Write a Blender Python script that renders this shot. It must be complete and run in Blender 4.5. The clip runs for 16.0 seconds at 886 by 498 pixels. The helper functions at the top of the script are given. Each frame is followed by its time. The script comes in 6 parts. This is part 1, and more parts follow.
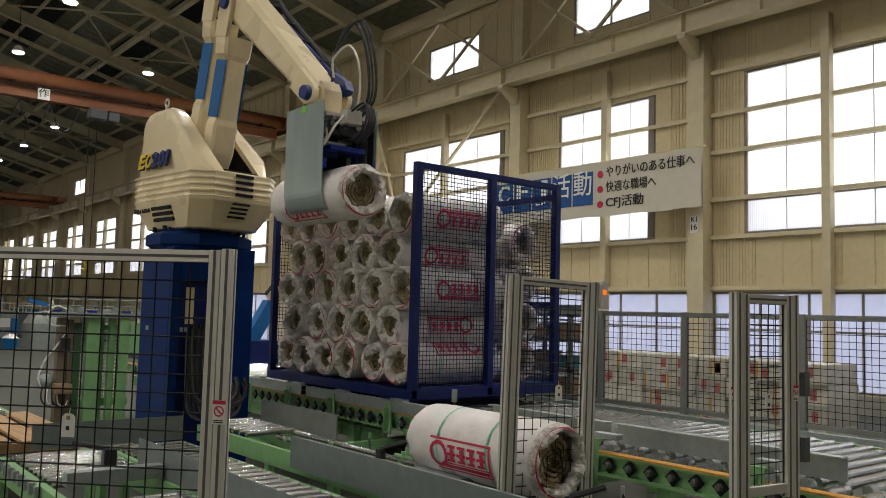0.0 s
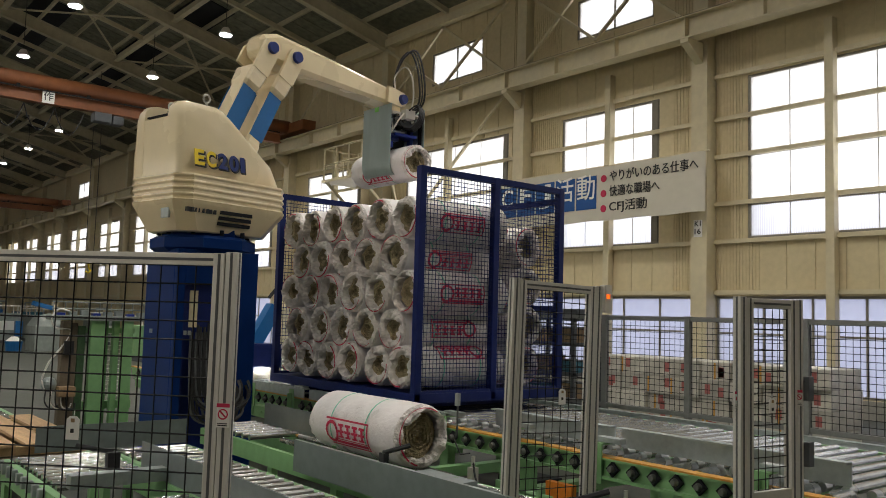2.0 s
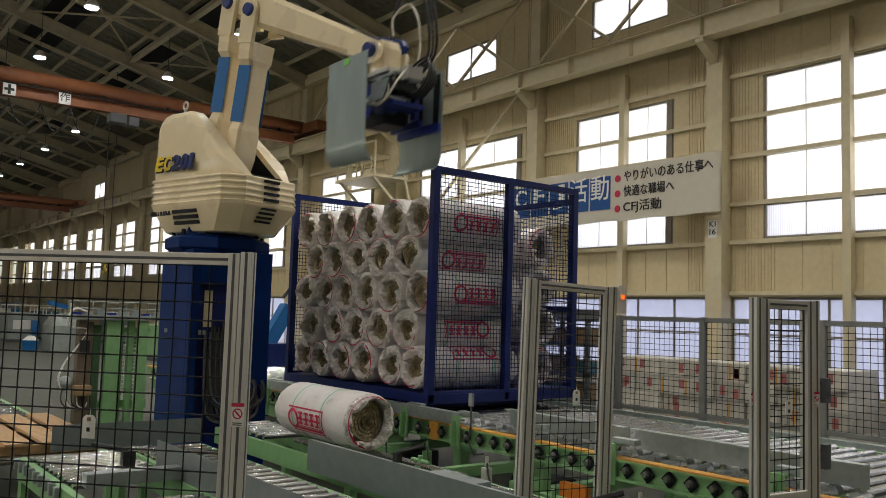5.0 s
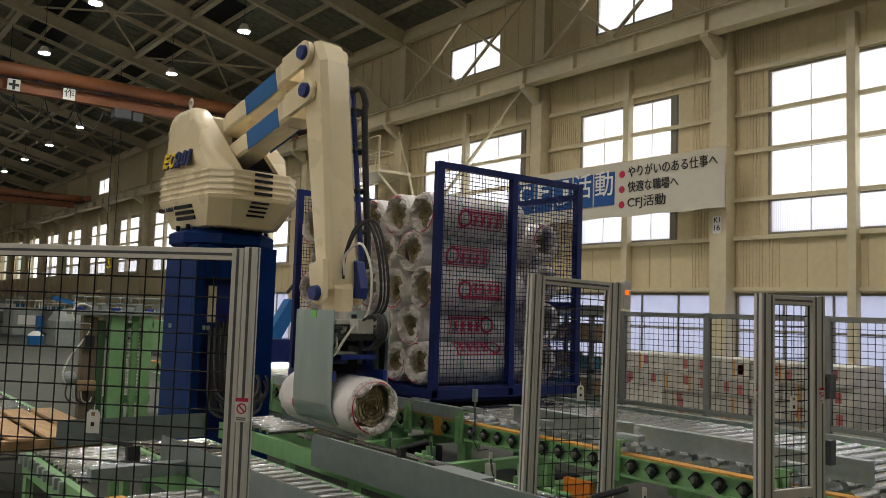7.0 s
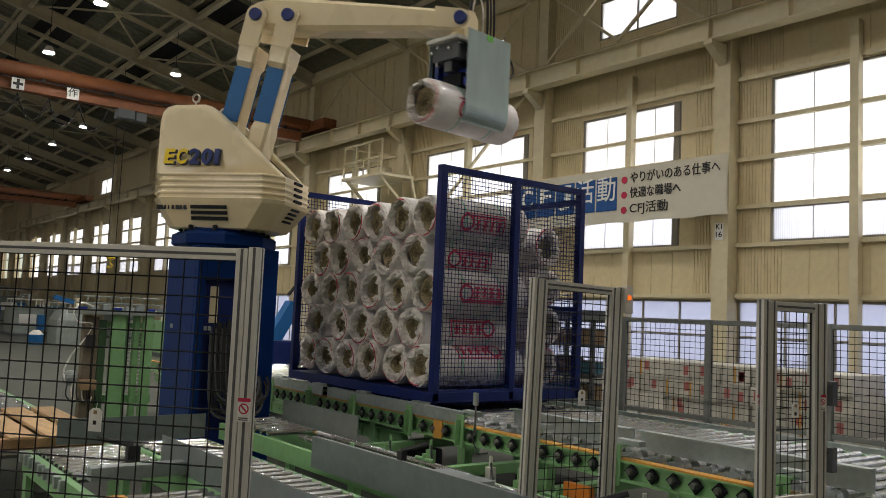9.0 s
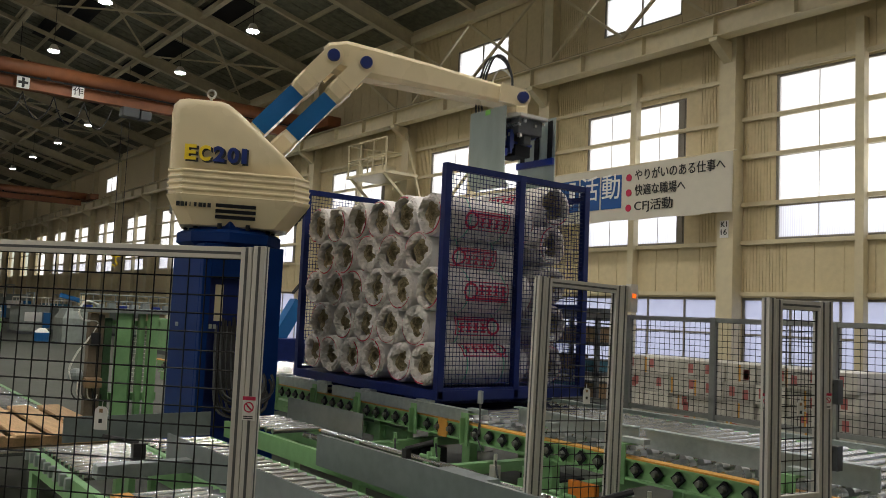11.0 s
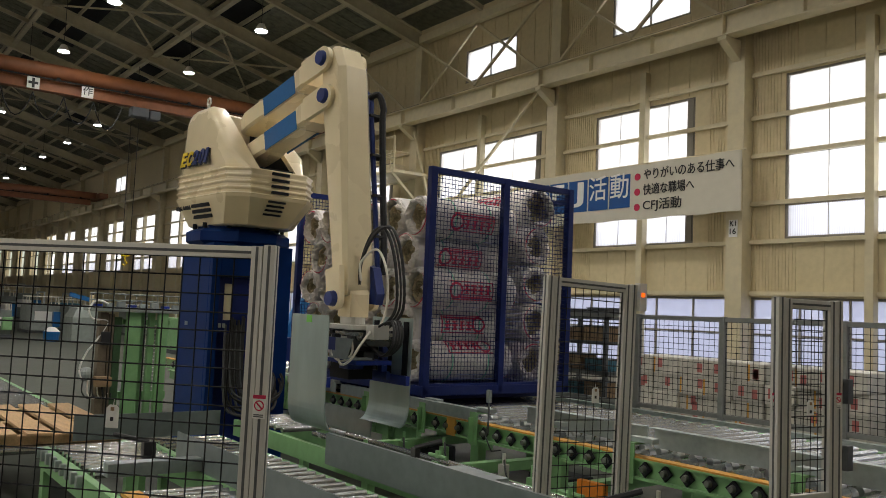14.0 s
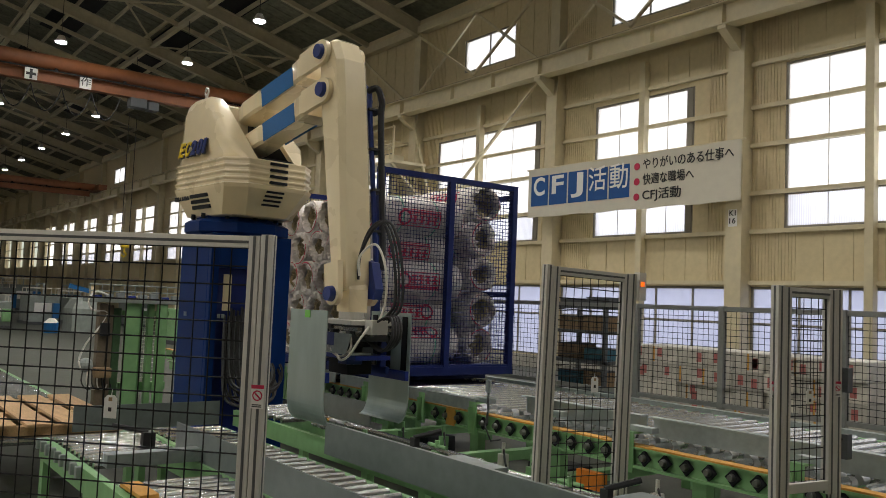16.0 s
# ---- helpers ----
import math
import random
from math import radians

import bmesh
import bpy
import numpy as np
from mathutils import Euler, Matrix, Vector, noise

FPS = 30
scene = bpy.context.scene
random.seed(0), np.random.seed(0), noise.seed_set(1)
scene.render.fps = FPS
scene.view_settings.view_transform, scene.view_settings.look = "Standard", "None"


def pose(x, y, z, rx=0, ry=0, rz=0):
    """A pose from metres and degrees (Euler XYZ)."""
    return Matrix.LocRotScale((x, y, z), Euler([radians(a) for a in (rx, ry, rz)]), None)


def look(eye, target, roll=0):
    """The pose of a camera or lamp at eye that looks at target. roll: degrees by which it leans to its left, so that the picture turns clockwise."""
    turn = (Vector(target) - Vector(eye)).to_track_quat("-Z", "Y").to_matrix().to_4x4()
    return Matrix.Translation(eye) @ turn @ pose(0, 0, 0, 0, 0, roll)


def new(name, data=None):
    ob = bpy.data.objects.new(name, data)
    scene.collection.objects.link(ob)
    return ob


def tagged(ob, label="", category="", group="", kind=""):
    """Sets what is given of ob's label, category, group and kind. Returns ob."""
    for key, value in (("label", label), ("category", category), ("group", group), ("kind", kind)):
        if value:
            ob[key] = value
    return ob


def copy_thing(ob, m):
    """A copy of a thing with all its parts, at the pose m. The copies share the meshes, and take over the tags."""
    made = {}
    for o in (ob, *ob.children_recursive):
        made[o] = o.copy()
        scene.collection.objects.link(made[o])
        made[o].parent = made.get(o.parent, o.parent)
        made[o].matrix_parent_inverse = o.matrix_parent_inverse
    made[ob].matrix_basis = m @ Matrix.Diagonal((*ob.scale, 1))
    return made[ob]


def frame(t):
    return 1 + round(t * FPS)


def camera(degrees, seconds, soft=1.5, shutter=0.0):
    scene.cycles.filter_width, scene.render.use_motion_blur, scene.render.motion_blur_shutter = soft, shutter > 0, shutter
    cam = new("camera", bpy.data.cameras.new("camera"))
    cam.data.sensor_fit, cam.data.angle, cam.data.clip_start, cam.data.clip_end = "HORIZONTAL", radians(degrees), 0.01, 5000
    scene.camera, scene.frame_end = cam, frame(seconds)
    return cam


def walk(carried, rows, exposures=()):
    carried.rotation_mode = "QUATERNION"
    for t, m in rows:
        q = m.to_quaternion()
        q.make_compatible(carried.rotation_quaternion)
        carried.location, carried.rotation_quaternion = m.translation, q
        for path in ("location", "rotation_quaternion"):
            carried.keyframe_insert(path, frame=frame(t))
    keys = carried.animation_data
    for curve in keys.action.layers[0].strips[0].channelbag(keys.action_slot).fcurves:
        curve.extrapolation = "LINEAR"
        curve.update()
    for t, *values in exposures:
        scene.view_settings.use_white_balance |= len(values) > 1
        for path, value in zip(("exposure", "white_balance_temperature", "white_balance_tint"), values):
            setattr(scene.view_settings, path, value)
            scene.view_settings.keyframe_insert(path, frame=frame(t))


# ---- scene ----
cam = camera(55.98, 16.0, soft=0.9, shutter=0.45)
EYES = [
    (0.0, (0.019, 0.008, 1.662), (-7.735, 6.275, 2.432), 1.547),
    (0.5, (0.019, 0.008, 1.662), (-7.737, 6.27, 2.45), 1.654),
    (1.0, (0.015, 0.008, 1.658), (-7.732, 6.283, 2.438), 1.667),
    (1.5, (0.017, 0.009, 1.658), (-7.738, 6.274, 2.436), 1.624),
    (2.0, (0.02, 0.003, 1.661), (-7.756, 6.238, 2.476), 1.675),
    (2.5, (0.02, 0.0, 1.663), (-7.799, 6.179, 2.497), 1.685),
    (3.0, (0.021, -0.003, 1.66), (-7.837, 6.131, 2.457), 1.626),
    (3.5, (0.021, 0.003, 1.659), (-7.837, 6.138, 2.438), 1.526),
    (4.0, (0.018, 0.005, 1.661), (-7.832, 6.148, 2.458), 1.635),
    (6.5, (0.012, -0.001, 1.659), (-7.901, 6.058, 2.474), 2.042),
    (7.0, (0.009, 0.006, 1.658), (-7.896, 6.083, 2.421), 1.869),
    (7.5, (0.012, 0.011, 1.657), (-7.879, 6.112, 2.371), 1.676),
    (8.0, (0.008, 0.013, 1.657), (-7.877, 6.124, 2.349), 1.763),
    (8.5, (0.01, 0.009, 1.657), (-7.879, 6.112, 2.375), 2.082),
    (9.0, (0.006, -0.003, 1.653), (-7.906, 6.058, 2.46), 2.525),
    (11.5, (0.006, -0.004, 1.656), (-7.942, 6.016, 2.432), 2.492),
    (12.0, (0.007, -0.004, 1.655), (-7.94, 6.016, 2.433), 2.515),
    (12.5, (0.01, -0.005, 1.656), (-7.938, 6.012, 2.445), 2.544),
    (13.0, (0.009, -0.008, 1.655), (-7.945, 6.0, 2.456), 2.551),
    (13.5, (0.009, -0.014, 1.655), (-7.965, 5.968, 2.45), 2.587),
    (14.0, (0.008, -0.012, 1.654), (-7.995, 5.934, 2.421), 2.539),
    (14.5, (0.009, -0.002, 1.654), (-7.995, 5.947, 2.401), 2.399),
    (15.0, (0.004, 0.006, 1.655), (-7.992, 5.968, 2.372), 2.239),
    (15.5, (-0.002, 0.008, 1.653), (-7.996, 5.977, 2.333), 2.23),
    (16.0, (0.0, -0.0, 1.65), (-8.004, 5.959, 2.304), 2.383),
]
walk(cam, [(t, look(e, g, r)) for t, e, g, r in EYES])

# ---- light ----
world = bpy.data.worlds.new("sky")
world.use_nodes = True
scene.world = world
wn = world.node_tree
sky = wn.nodes.new("ShaderNodeTexSky")
sky.sky_type = "NISHITA"
sky.sun_disc = False
sky.sun_elevation, sky.sun_rotation = radians(38), radians(20)
wn.links.new(sky.outputs[0], wn.nodes["Background"].inputs[0])
wn.nodes["Background"].inputs[1].default_value = 0.15
sun = new("sun", bpy.data.lights.new("sun", "SUN"))
sun.data.energy, sun.data.angle, sun.data.color = 0.5, radians(12), (1.0, 0.96, 0.9)
sun.matrix_world = look((0, 40, 40), (-6, 0, 8))
scene.view_settings.exposure = 0.0


def area(name, eye, target, sx, sy, power, color=(1, 1, 1)):
    lamp = new(name, bpy.data.lights.new(name, "AREA"))
    lamp.data.shape, lamp.data.size, lamp.data.size_y, lamp.data.energy, lamp.data.color = "RECTANGLE", sx, sy, power, color
    lamp.matrix_world = look(eye, target)
    return lamp


# ---- materials ----
def mat(name, color, rough=0.5, metal=0.0, vary=0.15, grain=30.0, stain=2.0, bump=0.0, bumpscale=60.0, random_vary=0.0, emit=0.0, alt=None, stretch=None, coat=0.0, spec=0.5):
    m = bpy.data.materials.new(name)
    m.use_nodes = True
    nt = m.node_tree
    b = nt.nodes["Principled BSDF"]
    b.inputs["Roughness"].default_value, b.inputs["Metallic"].default_value = rough, metal
    b.inputs["Coat Weight"].default_value = coat
    b.inputs["Specular IOR Level"].default_value = spec
    co = nt.nodes.new("ShaderNodeTexCoord")
    src = co.outputs["Object"]
    if stretch:
        mp = nt.nodes.new("ShaderNodeMapping")
        mp.inputs["Scale"].default_value = stretch
        nt.links.new(src, mp.inputs[0])
        src = mp.outputs[0]

    def tex(scale, detail):
        n = nt.nodes.new("ShaderNodeTexNoise")
        n.inputs["Scale"].default_value, n.inputs["Detail"].default_value = scale, detail
        nt.links.new(src, n.inputs["Vector"])
        return n

    n1, n2 = tex(grain, 4), tex(stain, 5)
    add = nt.nodes.new("ShaderNodeMath")
    add.operation = "ADD"
    nt.links.new(n1.outputs["Fac"], add.inputs[0])
    nt.links.new(n2.outputs["Fac"], add.inputs[1])
    ramp = nt.nodes.new("ShaderNodeMapRange")
    ramp.inputs["From Min"].default_value, ramp.inputs["From Max"].default_value = 0.7, 1.3
    nt.links.new(add.outputs[0], ramp.inputs["Value"])
    mix = nt.nodes.new("ShaderNodeMix")
    mix.data_type = "RGBA"
    lo = [max(0.0, c * (1 - vary)) for c in color] if alt is None else list(alt)
    hi = [min(1.0, c * (1 + vary)) for c in color] if alt is None else list(color)
    mix.inputs["A"].default_value, mix.inputs["B"].default_value = (*lo, 1), (*hi, 1)
    nt.links.new(ramp.outputs[0], mix.inputs["Factor"])
    out = mix.outputs["Result"]
    if random_vary:
        info = nt.nodes.new("ShaderNodeObjectInfo")
        hsv = nt.nodes.new("ShaderNodeHueSaturation")
        mr = nt.nodes.new("ShaderNodeMapRange")
        mr.inputs["To Min"].default_value, mr.inputs["To Max"].default_value = 1 - random_vary, 1 + random_vary
        nt.links.new(info.outputs["Random"], mr.inputs["Value"])
        nt.links.new(mr.outputs[0], hsv.inputs["Value"])
        nt.links.new(out, hsv.inputs["Color"])
        out = hsv.outputs[0]
    nt.links.new(out, b.inputs["Base Color"])
    rr = nt.nodes.new("ShaderNodeMapRange")
    rr.inputs["To Min"].default_value, rr.inputs["To Max"].default_value = max(0.02, rough - 0.1), min(1, rough + 0.12)
    nt.links.new(n2.outputs["Fac"], rr.inputs["Value"])
    nt.links.new(rr.outputs[0], b.inputs["Roughness"])
    if bump:
        bp = nt.nodes.new("ShaderNodeBump")
        bp.inputs["Strength"].default_value, bp.inputs["Distance"].default_value = bump, 0.02
        n3 = tex(bumpscale, 3)
        nt.links.new(n3.outputs["Fac"], bp.inputs["Height"])
        nt.links.new(bp.outputs[0], b.inputs["Normal"])
    if emit:
        b.inputs["Emission Color"].default_value, b.inputs["Emission Strength"].default_value = (*color, 1), emit
    return m


def glass_mat(name, tint, clear, ribs=0.0):
    """Frosted daylight panel: part clear, part translucent."""
    m = bpy.data.materials.new(name)
    m.use_nodes = True
    nt = m.node_tree
    nt.nodes.remove(nt.nodes["Principled BSDF"])
    tr, tl, mx = nt.nodes.new("ShaderNodeBsdfTransparent"), nt.nodes.new("ShaderNodeBsdfTranslucent"), nt.nodes.new("ShaderNodeMixShader")
    tl.inputs[0].default_value = (*tint, 1)
    tr.inputs[0].default_value = (*tint, 1)
    co, no = nt.nodes.new("ShaderNodeTexCoord"), nt.nodes.new("ShaderNodeTexNoise")
    no.inputs["Scale"].default_value = 1.5
    nt.links.new(co.outputs["Object"], no.inputs["Vector"])
    mr = nt.nodes.new("ShaderNodeMapRange")
    mr.inputs["To Min"].default_value, mr.inputs["To Max"].default_value = clear - 0.12, clear + 0.12
    nt.links.new(no.outputs["Fac"], mr.inputs["Value"])
    if ribs:
        # upright corrugation of the sheet tints it in narrow stripes
        wv, cr = nt.nodes.new("ShaderNodeTexWave"), nt.nodes.new("ShaderNodeMix")
        wv.inputs["Scale"].default_value = ribs / 6.28
        cr.data_type = "RGBA"
        cr.inputs["A"].default_value, cr.inputs["B"].default_value = (*[c * 0.92 for c in tint], 1), (*[min(1, c * 1.12) for c in tint], 1)
        nt.links.new(co.outputs["Object"], wv.inputs["Vector"])
        nt.links.new(wv.outputs["Fac"], cr.inputs["Factor"])
        nt.links.new(cr.outputs["Result"], tr.inputs[0])
        nt.links.new(cr.outputs["Result"], tl.inputs[0])
    nt.links.new(mr.outputs[0], mx.inputs[0])
    nt.links.new(tl.outputs[0], mx.inputs[1])
    nt.links.new(tr.outputs[0], mx.inputs[2])
    nt.links.new(mx.outputs[0], nt.nodes["Material Output"].inputs[0])
    return m


def bright_mat(name, color, strength):
    m = bpy.data.materials.new(name)
    m.use_nodes = True
    b = m.node_tree.nodes["Principled BSDF"]
    b.inputs["Base Color"].default_value = (*color, 1)
    b.inputs["Emission Color"].default_value, b.inputs["Emission Strength"].default_value = (*color, 1), strength
    return m


M_WALL = mat("wall_cream", (0.63, 0.53, 0.32), 0.6, vary=0.07, grain=8, stain=0.5, bump=0.15, bumpscale=25)
M_STEEL = mat("cream_steel", (0.64, 0.56, 0.37), 0.5, vary=0.08, grain=6, stain=0.8, bump=0.1)
M_ROOF = mat("roof_deck", (0.175, 0.175, 0.125), 0.75, vary=0.4, grain=5, stain=0.25, bump=0.2, bumpscale=12)
M_TRUSS = mat("roof_steel", (0.46, 0.41, 0.27), 0.6, vary=0.12, grain=4, stain=0.5)
M_FLOOR = mat("floor_paint", (0.058, 0.063, 0.047), 0.62, vary=0.2, grain=6, stain=0.4, bump=0.08, bumpscale=40)
M_PLINTH = mat("plinth", (0.30, 0.29, 0.26), 0.8, vary=0.2, grain=12, stain=1.0, bump=0.3)
M_PANE_LOW = glass_mat("frosted_glass", (0.66, 0.69, 0.82), 0.5)
M_PANE = glass_mat("daylight_panel", (0.96, 0.97, 1.0), 0.5)
M_PANE_RIB = glass_mat("ribbed_panel", (0.78, 0.80, 0.87), 0.5, 40.0)
M_SEAM = mat("panel_seam", (0.62, 0.61, 0.58), 0.5, vary=0.05)
M_FRAME = mat("window_frame_bronze", (0.22, 0.20, 0.16), 0.45, vary=0.1)
M_CRANE = mat("crane_orange", (0.24, 0.085, 0.030), 0.55, vary=0.18, grain=5, stain=0.7)
M_LAMP = bright_mat("lamp_glow", (0.93, 0.95, 1.0), 30)
M_OUT = bright_mat("overcast_sky", (1.0, 0.985, 0.97), 1.15)
M_AMBER = bright_mat("amber_glow", (1.0, 0.13, 0.005), 1.3)
M_ALU = mat("aluminium_profile", (0.62, 0.60, 0.55), 0.42, 0.25, vary=0.06, grain=20, stretch=(1, 1, 0.1))
M_ALU_W = mat("white_aluminium", (0.80, 0.76, 0.68), 0.45, 0.0, vary=0.05)
M_GROOVE = mat("groove_dark", (0.10, 0.10, 0.10), 0.6)
M_WIRE = mat("black_wire", (0.010, 0.010, 0.011), 0.5, vary=0.2, spec=0.2)
M_GREYFRAME = mat("grey_post", (0.075, 0.082, 0.088), 0.5, vary=0.12)
M_HUB = mat("worn_hub", (0.16, 0.16, 0.15), 0.4, 0.5, vary=0.3)
M_FENCE = mat("fence_grey", (0.24, 0.245, 0.235), 0.45, 0.1, vary=0.1)
M_NAVY = mat("navy_paint", (0.007, 0.017, 0.11), 0.42, vary=0.2, grain=10, stain=1.5, bump=0.08, spec=0.25)
M_BLUE = mat("robot_blue", (0.002, 0.024, 0.130), 0.45, vary=0.12, grain=8, stain=1.0, bump=0.03, spec=0.12)
M_BAND = mat("band_blue", (0.006, 0.125, 0.36), 0.38, vary=0.06, coat=0.15)
M_CREAM = mat("robot_cream", (0.86, 0.73, 0.48), 0.26, vary=0.04, grain=6, stain=0.9, bump=0.03, coat=0.5)
M_MARK = mat("mark_green", (0.22, 0.65, 0.12), 0.5, vary=0.08)
M_BAR = mat("bar_blue", (0.008, 0.03, 0.26), 0.35, vary=0.1)
M_CAP = mat("cap_blue", (0.012, 0.03, 0.17), 0.35, vary=0.1)
M_BLACK = mat("black_rubber", (0.016, 0.016, 0.018), 0.55, vary=0.25, bump=0.1)
M_DARK = mat("dark_cavity", (0.012, 0.013, 0.016), 0.6, spec=0.2)
M_CHROME = mat("bright_steel", (0.50, 0.51, 0.51), 0.24, 0.95, vary=0.08, grain=12)
M_ZINC = mat("galvanised_sheet", (0.36, 0.40, 0.40), 0.42, 0.6, vary=0.16, grain=18, stain=3.0, bump=0.05)
M_GUIDE = mat("guide_grey", (0.185, 0.215, 0.215), 0.45, 0.25, vary=0.12, grain=14, stain=1.5, bump=0.04)
M_PLATE = mat("gripper_plate", (0.40, 0.49, 0.48), 0.32, 0.55, vary=0.10, grain=9, stain=2.5, bump=0.03, stretch=(1, 1, 0.3))
M_GREEN = mat("machine_green", (0.22, 0.42, 0.19), 0.45, vary=0.14, grain=10, stain=1.4, bump=0.08)
M_ORANGE = mat("belt_orange", (0.60, 0.30, 0.05), 0.5, vary=0.15, grain=12)
M_ORANGEBOX = mat("orange_guard", (0.75, 0.22, 0.02), 0.5, vary=0.1)
M_WRAP = mat("white_film", (0.78, 0.74, 0.73), 0.3, vary=0.07, grain=9, stain=5, bump=0.35, bumpscale=22, random_vary=0.06)
M_ENDWRAP = mat("crumpled_film", (0.74, 0.69, 0.66), 0.32, vary=0.2, grain=26, stain=9, bump=1.0, bumpscale=34, random_vary=0.08)
M_FELT = mat("brown_wool", (0.34, 0.28, 0.165), 0.95, vary=0.4, grain=60, stain=12, bump=0.9, bumpscale=70)
M_FADED = mat("faded_red_print", (0.42, 0.13, 0.12), 0.6, vary=0.2)
M_RED = mat("print_red", (0.55, 0.020, 0.075), 0.4, vary=0.08)
M_STRAP = mat("strap_green", (0.16, 0.55, 0.38), 0.4, vary=0.1)
M_WOOD = mat("pallet_wood", (0.55, 0.36, 0.19), 0.75, vary=0.2, grain=14, stain=2.5, bump=0.3, stretch=(1, 8, 8), random_vary=0.1)
M_BANNER = mat("banner_cloth", (0.60, 0.56, 0.46), 0.7, vary=0.04, grain=5, stain=1.0, bump=0.15, bumpscale=6)
M_BANBLUE = mat("banner_blue", (0.006, 0.075, 0.27), 0.6, vary=0.06)
M_INK = mat("black_ink", (0.015, 0.015, 0.016), 0.6)
M_WHITE = mat("white_paint", (0.80, 0.79, 0.75), 0.5, vary=0.05)
M_YELLOW = mat("letter_yellow", (0.85, 0.62, 0.02), 0.4, vary=0.05)
M_BOXES = mat("wrapped_cartons", (0.50, 0.48, 0.42), 0.35, vary=0.25, grain=5, stain=2.0, bump=0.5, bumpscale=9, random_vary=0.2)
M_MACH = mat("pale_machine", (0.24, 0.27, 0.25), 0.5, vary=0.2, grain=6, stain=1.2, random_vary=0.2)
M_DRAB = mat("drab_sheet", (0.16, 0.125, 0.085), 0.6, vary=0.2, stain=1.5)
M_DEEPGREEN = mat("deep_green", (0.06, 0.13, 0.06), 0.5, vary=0.2)
M_TEAL = mat("teal_crate", (0.03, 0.14, 0.20), 0.5, vary=0.2)
M_BROWN = mat("brown_carton", (0.30, 0.20, 0.11), 0.8, vary=0.15)


# ---- mesh helpers ----
def part(name, bm, material, parent=None, label="", smooth=False):
    me = bpy.data.meshes.new(name)
    bmesh.ops.recalc_face_normals(bm, faces=bm.faces)
    bm.to_mesh(me)
    bm.free()
    if smooth:
        for p in me.polygons:
            p.use_smooth = True
    me.materials.append(material)
    ob = new(name, me)
    if parent is not None:
        ob.parent = parent
    if label:
        ob["label"] = label
    return ob


def thing(name, label, category, group="", kind="", at=(0, 0, 0), rz=0):
    ob = new(name)
    ob.empty_display_size = 0.1
    ob.matrix_basis = pose(*at, 0, 0, rz)
    return tagged(ob, label, category, group, kind)


def box(bm, x0, x1, y0, y1, z0, z1, bevel=0.0, m=None):
    vs = [bm.verts.new((x, y, z)) for z in (z0, z1) for x, y in ((x0, y0), (x1, y0), (x1, y1), (x0, y1))]
    fs = [bm.faces.new([vs[i] for i in q]) for q in ((3, 2, 1, 0), (4, 5, 6, 7), (0, 1, 5, 4), (1, 2, 6, 5), (2, 3, 7, 6), (3, 0, 4, 7))]
    if bevel:
        es = list({e for f in fs for e in f.edges})
        r = bmesh.ops.bevel(bm, geom=es, offset=bevel, segments=2, profile=0.7, affect="EDGES")
        vs = list({v for f in r["faces"] for v in f.verts} | {v for v in vs if v.is_valid})
    if m is not None:
        bmesh.ops.transform(bm, matrix=m, verts=[v for v in vs if v.is_valid])
    return vs


def bx(*a, bevel=0.0):
    bm = bmesh.new()
    box(bm, *a, bevel=bevel)
    return bm


def tube(bm, points, r, n=8, closed=False):
    """A round bar along a line of points."""
    pts = [Vector(p) for p in points]
    rings = []
    for i, p in enumerate(pts):
        d = (pts[min(i + 1, len(pts) - 1)] - pts[max(i - 1, 0)]).normalized()
        s = d.cross(Vector((0, 0, 1)))
        if s.length < 1e-3:
            s = Vector((1, 0, 0))
        s.normalize()
        u = s.cross(d).normalized()
        rings.append([bm.verts.new(p + r * (math.cos(2 * math.pi * k / n) * s + math.sin(2 * math.pi * k / n) * u)) for k in range(n)])
    for a, b in zip(rings, rings[1:]):
        for k in range(n):
            bm.faces.new((a[k], a[(k + 1) % n], b[(k + 1) % n], b[k]))
    bm.faces.new(rings[0][::-1])
    bm.faces.new(rings[-1])


def tb(points, r, n=8):
    bm = bmesh.new()
    tube(bm, points, r, n)
    return bm


def bar(bm, a, b, w, h=None):
    """A square bar from a to b."""
    h = w if h is None else h
    a, b = Vector(a), Vector(b)
    d = (b - a).normalized()
    s = d.cross(Vector((0, 0, 1)))
    s = s.normalized() if s.length > 1e-3 else Vector((1, 0, 0))
    u = s.cross(d).normalized()
    vs = [bm.verts.new(p + s * i * w / 2 + u * j * h / 2) for p in (a, b) for i, j in ((-1, -1), (1, -1), (1, 1), (-1, 1))]
    for q in ((3, 2, 1, 0), (4, 5, 6, 7), (0, 1, 5, 4), (1, 2, 6, 5), (2, 3, 7, 6), (3, 0, 4, 7)):
        bm.faces.new([vs[i] for i in q])


def prism(bm, profile, axis, lo, hi):
    """A profile (pairs) pushed along an axis: 'x' takes (y, z), 'y' takes (x, z), 'z' takes (x, y)."""
    def at(p, h):
        return {"x": (h, p[0], p[1]), "y": (p[0], h, p[1]), "z": (p[0], p[1], h)}[axis]
    a = [bm.verts.new(at(p, lo)) for p in profile]
    b = [bm.verts.new(at(p, hi)) for p in profile]
    n = len(profile)
    bm.faces.new(a[::-1])
    bm.faces.new(b)
    for i in range(n):
        bm.faces.new((a[i], a[(i + 1) % n], b[(i + 1) % n], b[i]))
    return a + b


